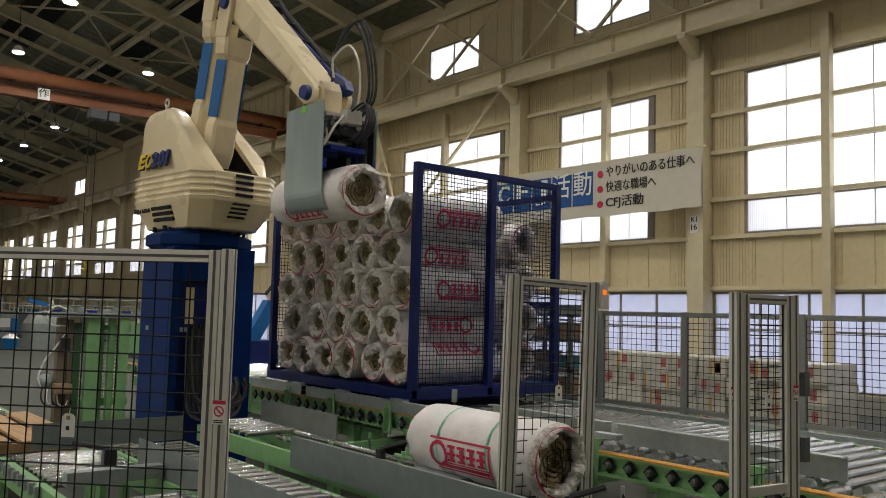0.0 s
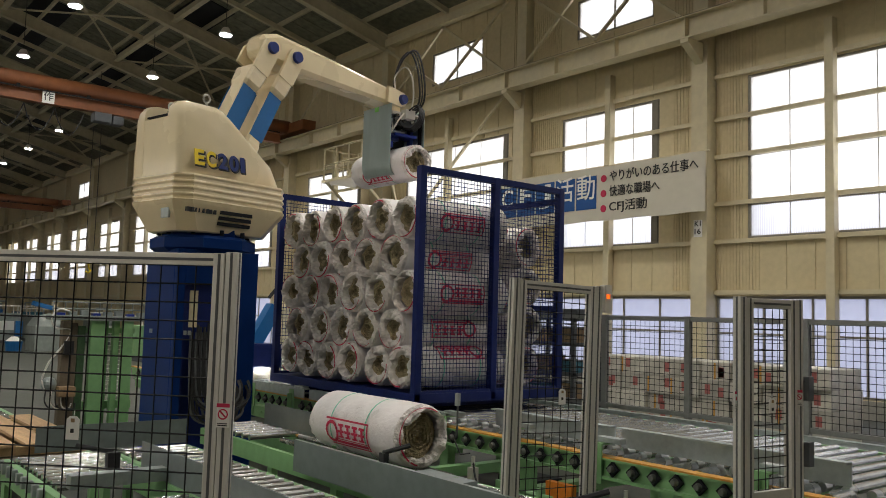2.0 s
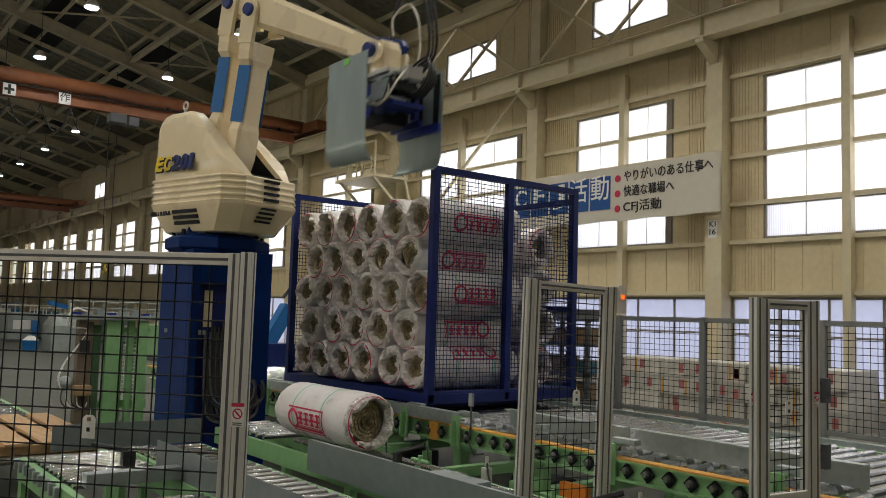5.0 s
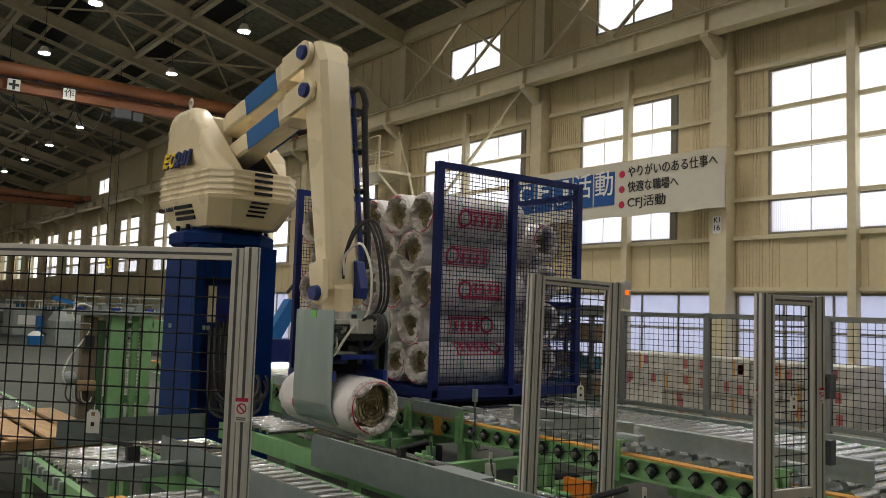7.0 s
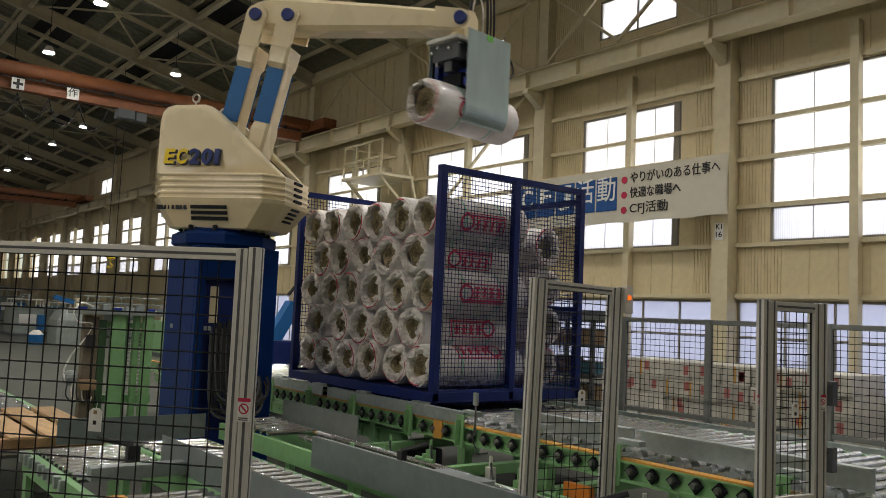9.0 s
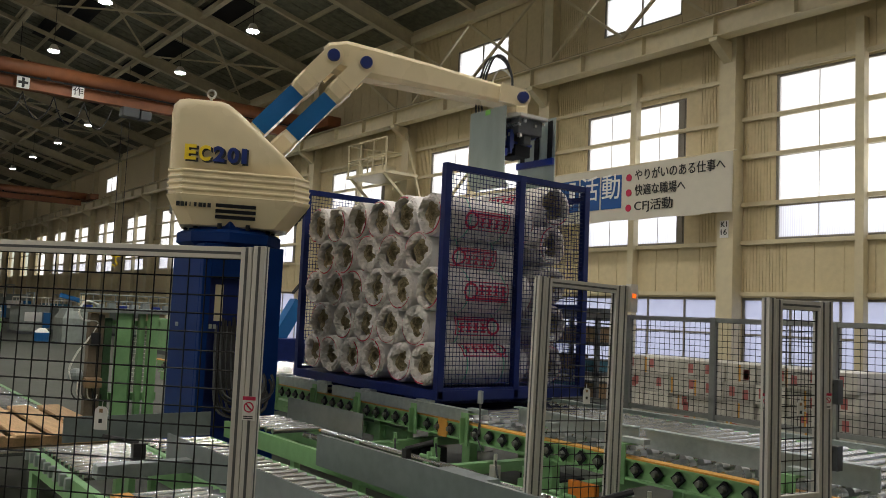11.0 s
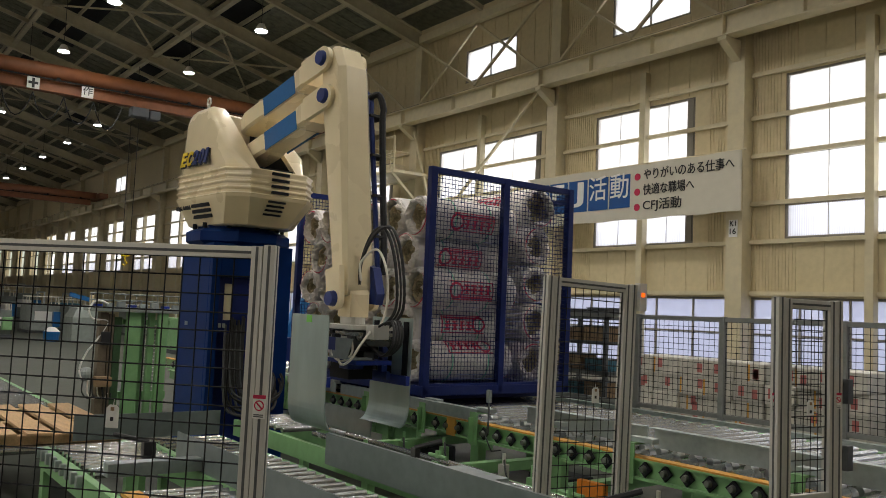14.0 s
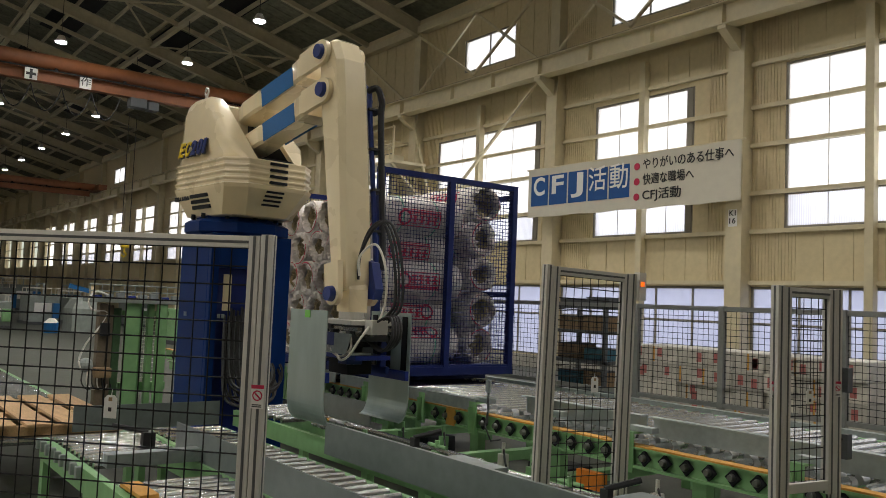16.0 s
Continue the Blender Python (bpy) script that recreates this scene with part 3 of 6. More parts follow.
for i in range(nseg):
    cl.faces.new((va[i], va[i + 1], vb[i + 1], vb[i]))
    cl.faces.new((vc[i + 1], vc[i], vd[i], vd[i + 1]))
    cl.faces.new((va[i + 1], va[i], vc[i], vc[i + 1]))
    cl.faces.new((vb[i], vb[i + 1], vd[i + 1], vd[i]))
part("cloth", cl, M_BANNER, bn)
UP = Matrix(((1, 0, 0, 0), (0, 0, -1, 0), (0, 1, 0, 0), (0, 0, 0, 1)))
for i, ch in enumerate("CFJ活動"):
    x = -3.12 + 0.69 * i
    part("blue_square", bx(x, x + 0.64, -0.013, -0.009, 0.30, 1.10), M_BANBLUE, bn, "blue square")
    lettering("letter", ch, 0.66, M_WHITE, bn, Matrix.Translation((x + (0.10 if i < 3 else 0.03), -0.018, 0.46)) @ UP, 0.42 if i < 3 else 0.56, 0.022 if i < 3 else 0.004)
for k, (s, wd) in enumerate((("やりがいのある仕事へ", 2.42), ("快適な職場へ", 1.42), ("CFJ活動", 1.08))):
    z = 0.88 - 0.36 * k
    dot = bmesh.new()
    bmesh.ops.create_cone(dot, cap_ends=True, segments=20, radius1=0.085, radius2=0.085, depth=0.01, matrix=Matrix.Translation((0.50, -0.012, z + 0.12)) @ Matrix.Rotation(math.pi / 2, 4, "X"))
    part("red_dot", dot, M_RED, bn, "red dot")
    lettering("slogan_line", s, 0.28, M_INK, bn, Matrix.Translation((0.68, -0.014, z)) @ UP, wd, 0.005)
part("hanging_bar", tb([(-3.35, 0.03, 1.3), (3.35, 0.03, 1.3)], 0.02, 6), M_STEEL, bn)
sg = thing("bay_sign", "small white bay sign with black characters on a column", "sign", at=(-10.54, WY - 0.365, 3.56))
part("board", bx(-0.105, 0.105, -0.012, 0, -0.01, 0.36), M_WHITE, sg)
lettering("sign_line", "K1", 0.17, M_INK, sg, Matrix.Translation((-0.075, -0.014, 0.19)) @ UP, 0.15)
lettering("sign_line", "16", 0.17, M_INK, sg, Matrix.Translation((-0.075, -0.014, 0.02)) @ UP, 0.15)


# ---- wool rolls ----
RR, RL, RF = 0.208, 1.12, 0.226


def roll_of(seed, label, RR=RR):
    """A felt roll in white film; axis along x, middle at the origin."""
    rnd = random.Random(seed)
    r = thing("wool_roll", label, "insulation roll", "insulation rolls")
    n = 40
    ph = [rnd.uniform(0, 6.28) for _ in range(8)]
    hole = rnd.uniform(0.54, 0.74)
    squash = rnd.uniform(0.93, 1.0)

    def ring(x, k, crumple, cut=1.0):
        out = []
        for i in range(n):
            a = 2 * math.pi * i / n
            q = RR * k * (1 + crumple * (0.75 * math.sin(2 * a + ph[0]) + 0.5 * math.sin(3 * a + ph[1]) + 0.22 * math.sin(9 * a + ph[2] + 9 * x) + 0.12 * math.sin(17 * a + ph[5])))
            dx = crumple * 0.16 * (math.sin(5 * a + ph[3]) + 0.7 * math.sin(11 * a + ph[4])) * cut
            if cut > 0.3:
                q *= 1 + rnd.uniform(-0.035, 0.035)
                dx += rnd.uniform(-0.011, 0.011)
            out.append((x + dx * (1 if x > 0 else -1), q * math.cos(a), q * math.sin(a) * squash))
        return out

    bm = bmesh.new()
    h = RL / 2
    prof = [(-h + 0.03, 0.985), (-h + 0.10, 1.0), (-h * 0.6, 1.006), (-0.2, 0.992), (0.0, 1.0), (0.2, 0.992), (h * 0.6, 1.006), (h - 0.10, 1.0), (h - 0.03, 0.985)]
    loft(bm, [ring(x, k, 0.008, 0) for x, k in prof], cap=False)
    part("film", bm, M_WRAP, r, smooth=True)
    for s in (-1, 1):
        bm = bmesh.new()
        loft(bm, [ring(s * (h - 0.03), 0.985, 0.008, 0), ring(s * (h - 0.008), 0.95, 0.02, 0.4), ring(s * h, 0.89, 0.02, 0.5), ring(s * (h + 0.010), 0.82, 0.045, 1.0), ring(s * (h + 0.004), hole + 0.07, 0.09, 1.5), ring(s * (h - 0.016), hole, 0.14, 1.2), ring(s * (h - 0.06), hole * 0.99, 0.14, 0)], cap=False)
        part("end_fold", bm, M_ENDWRAP, r, "crumpled film fold")
        bm = bmesh.new()
        # wool spiral in the open end
        turns, q = 4, []
        for i in range(turns * 18 + 1):
            a = i * 2 * math.pi / 18
            rad = RR * (0.10 + 0.56 * i / (turns * 18)) * (1 + 0.05 * math.sin(3 * a + ph[5]))
            q.append((s * (h - 0.05 + 0.012 * math.sin(5 * a + ph[6])), rad * math.cos(a + ph[7]), rad * math.sin(a + ph[7])))
        for i in range(len(q) - 1):
            (x, y, z), (x2, y2, z2) = q[i], q[i + 1]
            c = 0.82
            vs = [bm.verts.new(p) for p in ((x, y, z), (x2, y2, z2), (x2 - s * 0.05, y2 * 1.0, z2 * 1.0), (x - s * 0.05, y, z), (x, y * c, z * c), (x2, y2 * c, z2 * c))]
            bm.faces.new((vs[0], vs[1], vs[2], vs[3]))
            bm.faces.new((vs[1], vs[0], vs[4], vs[5]))
        loft(bm, [[(s * (h - 0.085), RR * k * math.cos(2 * math.pi * i / 20), RR * k * math.sin(2 * math.pi * i / 20)) for i in range(20)] for k in (0.72, 0.02)], cap=False)
        part("wool_core", bm, M_FELT, r, "brown wool layers")
        bm = bmesh.new()
        f0 = rnd.uniform(0, 6)
        for i in range(n):
            a, a2 = f0 + 2 * math.pi * i * 0.55 / n, f0 + 2 * math.pi * (i + 1) * 0.55 / n
            w = 0.010 * (0.7 + 0.5 * math.sin(a * 2))
            pts = []
            for aa in (a, a2):
                for kk, dx in ((0.905, 0.010), (0.905 - w / RR, 0.013)):
                    pts.append(bm.verts.new((s * (h + dx), RR * kk * math.cos(aa), RR * kk * math.sin(aa) * squash)))
            bm.faces.new((pts[0], pts[2], pts[3], pts[1]))
        part("red_line", bm, M_RED, r, "thin red printed ring")
    # printed label: frame, bars and blocks bent round the film
    bm = bmesh.new()

    def patch(x0, x1, a0, a1, lift=0.004):
        m = max(2, int(abs(a1 - a0) / 0.12) + 1)
        for i in range(m):
            p, q2 = a0 + (a1 - a0) * i / m, a0 + (a1 - a0) * (i + 1) / m
            k = RR * 1.012 + lift
            bm.faces.new([bm.verts.new((x, k * math.cos(t), k * math.sin(t) * squash)) for x, t in ((x0, p), (x1, p), (x1, q2), (x0, q2))])

    for c in (math.pi + 0.35, 0.35 + 0.0):
        d = -1 if math.cos(c) < 0 else 1
        for q in ((-0.30, 0.24, 0.40, 0.46), (-0.26, 0.24, -0.40, -0.45), (-0.2, 0.24, -0.20, -0.23), (0.225, 0.24, -0.40, 0.40), (-0.18, 0.22, -0.26, -0.36)):
            patch(q[0], q[1], c + q[2] * -d, c + q[3] * -d)
        for j in range(4):
            x = -0.13 + 0.088 * j
            patch(x, x + 0.068, c + 0.30 * -d, c + 0.22 * -d, 0.005)
            patch(x + 0.022, x + 0.050, c + 0.30 * -d, c - 0.14 * -d, 0.006)
            patch(x - 0.004, x + 0.074, c + 0.10 * -d, c + 0.02 * -d, 0.007)
            patch(x, x + 0.066, c - 0.08 * -d, c - 0.14 * -d, 0.008)
        for k in range(14):
            a, b = 2 * math.pi * k / 14, 2 * math.pi * (k + 1) / 14
            k1 = RR * 1.012 + 0.005
            f = []
            for rr, t in ((0.085, a), (0.085, b), (0.06, b), (0.06, a)):
                ang = c + math.sin(t) * rr / RR * 1.0
                f.append(bm.verts.new((-0.22 + rr * math.cos(t), k1 * math.cos(ang), k1 * math.sin(ang) * squash)))
            bm.faces.new(f)
        part("printed_label", bm, M_RED, r, "red printed label of plain shapes")
        bm = bmesh.new()
    bm.free()
    for x in (-0.24, 0.20):
        bm = bmesh.new()
        loft(bm, [[(xx, RR * 1.022 * math.cos(2 * math.pi * i / 32), RR * 1.022 * math.sin(2 * math.pi * i / 32) * squash) for i in range(32)] for xx in (x - 0.007, x + 0.007)], cap=False)
        part("strap", bm, M_STRAP, r, "green binding strap")
    return r


ROLLS = [roll_of(s, "white film-wrapped roll of brown wool with red print") for s in range(6)]
CAGE = (-5.92, 4.5, 0.80)


def cage_shift(t):
    """How far the cage has travelled along the conveyor."""
    return -0.437 * max(0.0, t - 13.2) if t > 13.6 else -0.437 * 0.5 * max(0.0, t - 12.9) ** 2 / 0.7 * 0.8


CAGE_T = [0.0, 12.8, 13.0, 13.2, 13.4, 13.6, 14.0, 14.5, 15.0, 15.5, 16.0]
STOWED = []
rnd = random.Random(5)
first = True
for row in range(5):
    cnt = 6 if row % 2 == 0 else 5
    for i in range(cnt):
        x = -8.28 + (0.425 if cnt == 6 else 0.43) * i + (0 if cnt == 6 else 0.20) + rnd.uniform(-0.02, 0.02)
        z = 0.985 + RR + 0.345 * row + rnd.uniform(-0.012, 0.012)
        m = pose(x, 5.07 + rnd.uniform(-0.035, 0.02), z) @ pose(0, 0, 0, 0, 0, 90 if rnd.random() < 0.5 else -90) @ pose(0, 0, 0, rnd.choice((-10, 5, 20, 180, 190)) + rnd.uniform(-25, 25))
        STOWED.append((copy_thing(rnd.choice(ROLLS), m), m))
for row in range(5):
    for x in (-7.87, -6.64):
        if row == 4:
            continue
        m = pose(x + rnd.uniform(-0.03, 0.05), 6.02, 0.985 + RR + 0.403 * row) @ pose(0, 0, 0, rnd.uniform(0, 360))
        STOWED.append((copy_thing(rnd.choice(ROLLS), m), m))
LOOSE = [roll_of(s, "plump white film-wrapped roll of brown wool with red print", RF) for s in (21, 22)]
roll_a, roll_b = LOOSE
for r in ROLLS:
    for o in list(r.children) + [r]:
        bpy.data.objects.remove(o)

# ---- cage ----
cage = thing("cage_pallet", "navy blue steel mesh cage with an open front", "cage", at=CAGE)
CW, CD, CH = 2.64, 1.80, 2.22
for x, y in ((0, 0), (0, 0.90), (0, CD), (-CW, 0), (-CW, CD)):
    part("post", bx(x - 0.035, x + 0.035, y - 0.035, y + 0.035, 0.10, CH, bevel=0.006), M_NAVY, cage)
for x in (0, -CW):
    part("top_rail", bx(x - 0.03, x + 0.03, 0.036, CD - 0.036, CH - 0.06, CH - 0.002), M_NAVY, cage)
    part("bottom_rail", bx(x - 0.03, x + 0.03, 0.036, CD - 0.036, 0.12, 0.20), M_NAVY, cage)
part("back_rail", bx(-CW + 0.036, -0.036, CD - 0.03, CD + 0.03, CH - 0.16, CH - 0.10), M_NAVY, cage)
part("back_rail", bx(-CW + 0.036, -0.036, CD - 0.03, CD + 0.03, 0.95, 1.01), M_NAVY, cage)
part("deck", bx(-CW - 0.035, 0.035, -0.04, CD + 0.04, 0.09, 0.18, bevel=0.008), M_NAVY, cage)


def grid(bm, axis, at, a0, a1, z0, z1, pitch, r, push=0.0):
    """A wire grid on a plane of constant x or y."""
    def P(a, z, off=0.0):
        return (at + off, a, z) if axis == "x" else (a, at + off, z)
    na, nz = max(1, round((a1 - a0) / pitch)), max(1, round((z1 - z0) / pitch))
    for i in range(na + 1):
        a = a0 + (a1 - a0) * i / na
        tube(bm, [P(a, z0), P(a, z1)], r, 4)
    for i in range(nz + 1):
        z = z0 + (z1 - z0) * i / nz
        tube(bm, [P(a0, z, 2 * r), P(a1, z, 2 * r)], r, 4)


for nm, x in (("side_mesh", 0.0), ("side_mesh", -CW)):
    bm = bmesh.new()
    grid(bm, "x", x, 0.03, CD - 0.03, 0.2, CH - 0.06, 0.040, 0.0034)
    part(nm, bm, M_NAVY, cage, "fine navy wire mesh")
bm = bmesh.new()
grid(bm, "y", CD, -CW + 0.03, -0.03, 0.2, CH - 0.14, 0.05, 0.0024)
part("back_mesh", bm, M_NAVY, cage, "fine navy wire mesh")
for x in (-2.2, -0.45):
    part("skid", bx(x - 0.06, x + 0.06, 0.0, CD, 0.004, 0.09), M_NAVY, cage)


# ---- robot ----
RB = Vector((-7.823, 3.274, 0.0))
RS, ZS, L1, L2, LE = 0.289, 3.081, 1.458, 1.712, 0.338
robot = thing("palletising_robot", "cream and blue palletising robot on a navy pedestal", "robot", at=tuple(RB))
bm = bmesh.new()
box(bm, -0.40, 0.34, -0.40, 0.40, 0.0, 2.22, bevel=0.02)
ped = part("pedestal", bm, M_BLUE, robot, "navy steel pedestal")
bm = bmesh.new()
box(bm, 0.34, 0.40, -0.40, -0.32, 0.0, 2.22, bevel=0.008)
box(bm, 0.34, 0.40, 0.04, 0.40, 0.0, 2.22, bevel=0.008)
box(bm, 0.34, 0.40, -0.32, 0.04, 1.90, 2.22, bevel=0.008)
part("front_frame", bm, M_BLUE, ped)
part("recess", bx(0.340, 0.346, -0.32, 0.04, 0.0, 1.90), M_NAVY, ped, "dark cable recess")
# cream patch: the lit wall seen through the slot, put in as colour
part("slot", bx(0.346, 0.350, -0.25, -0.17, 1.50, 1.84), M_STEEL, ped, "pale patch for the bright wall behind the slot")
for i in range(15):
    y = -0.23 + 0.013 * i
    z1, z0 = 1.30 + 0.25 * rnd.random(), 0.60 + 0.28 * rnd.random()
    ye = 0.20 + 0.14 * rnd.random()
    ym = (y + ye) / 2 + 0.02
    bm = bmesh.new()
    tube(bm, bow([(0.372, y, z1), (0.41, y - 0.01, (z1 + z0) / 2 + 0.05), (0.43, y + 0.03, z0 + 0.08), (0.45, ym, z0), (0.46, ye - 0.02, z0 + 0.06), (0.44, ye + 0.02, z0 + 0.17), (0.404, ye + 0.01, z0 + 0.24)]), 0.012, 6)
    part("cable", bm, M_BLACK if i % 4 else M_GREYFRAME, ped, "hanging dark cable")
bm = bmesh.new()
for z in (1.45, 0.55):
    for y in (-0.30, -0.26):
        box(bm, 0.402, 0.408, y - 0.014, y + 0.014, z - 0.02, z + 0.02)
    for x in (-0.2, -0.16):
        box(bm, x - 0.014, x + 0.014, -0.408, -0.402, z - 0.02, z + 0.02)
part("bolt_plate", bm, M_ZINC, ped)
bm = bmesh.new()


def octagon(r, z, k=0.42):
    c = r * k
    return [(r, -c, z), (r, c, z), (c, r, z), (-c, r, z), (-r, c, z), (-r, -c, z), (-c, -r, z), (c, -r, z)]


loft(bm, [octagon(0.40, 2.20), octagon(0.46, 2.24), octagon(0.46, 2.33), octagon(0.41, 2.36), octagon(0.36, 2.36), octagon(0.36, 2.44)])
part("collar", bm, M_BLUE, robot, "navy stepped collar")
for i in range(10):
    bm = bmesh.new()
    a = 2 * math.pi * i / 10
    bmesh.ops.create_cone(bm, cap_ends=True, segments=8, radius1=0.022, radius2=0.022, depth=0.05, matrix=Matrix.Translation((0.42 * math.cos(a), 0.42 * math.sin(a), 2.39)))
    part("collar_bolt", bm, M_DARK, robot)

# turning head
def head_loop(z, xf, xb, w, cf=0.16, cb=0.13):
    return [(xf, -w + cf, z), (xf, w - cf, z), (xf - cf, w, z), (xb + cb, w, z), (xb, w - cb, z), (xb, -w + cb, z), (xb + cb, -w, z), (xf - cf, -w, z)]


bm = bmesh.new()
lp = [head_loop(2.385, 0.52, -0.44, 0.34), head_loop(2.395, 0.56, -0.47, 0.37), head_loop(2.63, 0.735, -0.585, 0.455), head_loop(2.665, 0.745, -0.60, 0.465)]
z = 2.665
for k in range(4):
    lp += [head_loop(z + 0.010, 0.728, -0.583, 0.45), head_loop(z + 0.030, 0.728, -0.583, 0.45), head_loop(z + 0.046, 0.742 - 0.004 * k, -0.60, 0.463), head_loop(z + 0.056, 0.742 - 0.004 * k, -0.60, 0.463)]
    z += 0.058
lp += [head_loop(2.905, 0.715, -0.590, 0.455)]
loft(bm, lp)
head = part("head_cover", bm, M_CREAM, robot, "glossy cream head cover")
# two cheeks with a slot for the arm, and a back cover
PRO = [(0.70, 2.904), (0.476, 3.10), (0.126, 3.415), (0.02, 3.51), (-0.085, 3.585), (-0.15, 3.605), (-0.46, 3.605), (-0.54, 3.585), (-0.585, 3.53), (-0.597, 3.45), (-0.588, 2.904)]


def cheek_width(x, z, base, top):
    """Half width of the crown, chamfered at the front and back corners."""
    wide = base + (top - base) * max(0.0, (z - 2.904) / 0.70)
    return max(0.21, min(wide, base - max(0.0, x - 0.55) - max(0.0, -0.52 - x)))


for sgn in (-1, 1):
    bm = bmesh.new()
    cx, cz = -0.15, 3.15

    def shell(k, base, top):
        return [(cx + (x - cx) * k, sgn * cheek_width(x, z, base, top), 2.904 if z < 2.91 else cz + (z - cz) * k) for x, z in PRO]
    loft(bm, [[(x, sgn * 0.19, z) for x, z in PRO], shell(1.0, 0.40, 0.27), shell(0.985, 0.425, 0.295), shell(0.93, 0.448, 0.325), shell(0.84, 0.455, 0.338)])
    ck = part("cheek", bm, M_CREAM, head, smooth=True)
    ck.data.set_sharp_from_angle(angle=radians(48))
bm = bmesh.new()
prism(bm, [(-0.26, 2.904), (-0.26, 3.56), (-0.33, 3.595), (-0.36, 3.46), (-0.595, 3.44), (-0.586, 2.904)], "y", -0.191, 0.191)
part("back_cover", bm, M_CREAM, head)
# shade inside the arm slot, as dark sheets on its floor and sides
part("arm_well", bx(-0.255, 0.66, -0.186, 0.186, 2.9055, 2.93), M_DARK, head, "dark sheet for the shade in the arm opening")
for sgn in (-1, 1):
    bm = bmesh.new()
    prism(bm, [(0.60, 2.93), (0.40, 3.10), (0.05, 3.41), (-0.12, 3.52), (-0.25, 3.52), (-0.25, 2.93)], "y", sgn * 0.1895, sgn * 0.186)
    part("well_lining", bm, M_DARK, head, "dark sheet for the shade on the arm slot's side")
# the notch's shade, likewise added as two dark sheets
part("rear_notch", bx(-0.575, -0.365, -0.185, 0.185, 3.461, 3.475), M_DARK, head, "dark sheet for the shade in the rear notch")
part("rear_notch", bx(-0.360, -0.345, -0.185, 0.185, 3.461, 3.585), M_DARK, head, "dark sheet for the shade in the rear notch")
for x, y in ((-0.25, -0.285), (-0.25, 0.285)):
    bm = bmesh.new()
    ringpts = [(x + 0.036 * math.cos(2 * math.pi * i / 16), y, 3.664 + 0.038 * math.sin(2 * math.pi * i / 16)) for i in range(17)]
    tube(bm, ringpts, 0.011, 6)
    tube(bm, [(x, y, 3.58), (x, y, 3.63)], 0.014, 6)
    part("lifting_eye", bm, M_ALU, head, "steel lifting eye")
SIDE_R = Matrix(((1, 0, 0, 0), (0, 0, -1, 0), (0, 1, 0, 0), (0, 0, 0, 1)))
tilt = Matrix.Rotation(radians(-9.4), 4, "X")
for i, (ch, c) in enumerate(zip("EC201", (M_YELLOW, M_YELLOW, M_CAP, M_CAP, M_CAP))):
    xs0 = -0.455 + 0.129 * i
    lettering("side_letter_shadow", ch, 0.20, M_INK, head, Matrix.Translation((xs0 + 0.012, -0.4500, 2.945)) @ tilt @ SIDE_R, 0.115 if ch != "1" else 0.055, 0.05)
    lettering("side_letter", ch, 0.20, c, head, Matrix.Translation((xs0, -0.4550, 2.957)) @ tilt @ SIDE_R, 0.105 if ch != "1" else 0.05, 0.035)
bm = bmesh.new()
for i, w in enumerate((0.035, 0.035, 0.02, 0.01, 0.025, 0.04, 0.03, 0.035)):
    x = -0.50 + 0.040 * i
    box(bm, x, x + w * 0.9, -0.442, -0.40, 2.555, 2.595)
part("maker_mark", bm, M_INK, head, "small dark maker mark in plain bars")
for k in range(3):
    part("side_vent", bx(-0.145, 0.225, -0.417 - 0.016 * k, -0.36, 2.460 + 0.052 * k, 2.493 + 0.052 * k), M_DARK, head, "dark slot")
for k in range(4):
    part("front_vent", bx(0.70, 0.748, -0.08, 0.10, 2.685 + 0.058 * k, 2.710 + 0.058 * k), M_DARK, head, "dark slot")
    part("front_vent", bx(0.55, 0.652 + 0.028 * k, -0.10, 0.08, 2.487 + 0.038 * k, 2.505 + 0.038 * k), M_DARK, head, "dark slot")
bm = bmesh.new()
box(bm, -0.566, -0.545, -0.24, -0.12, 2.50, 2.64)
part("name_plate", bm, M_ZINC, head, "small metal plate")


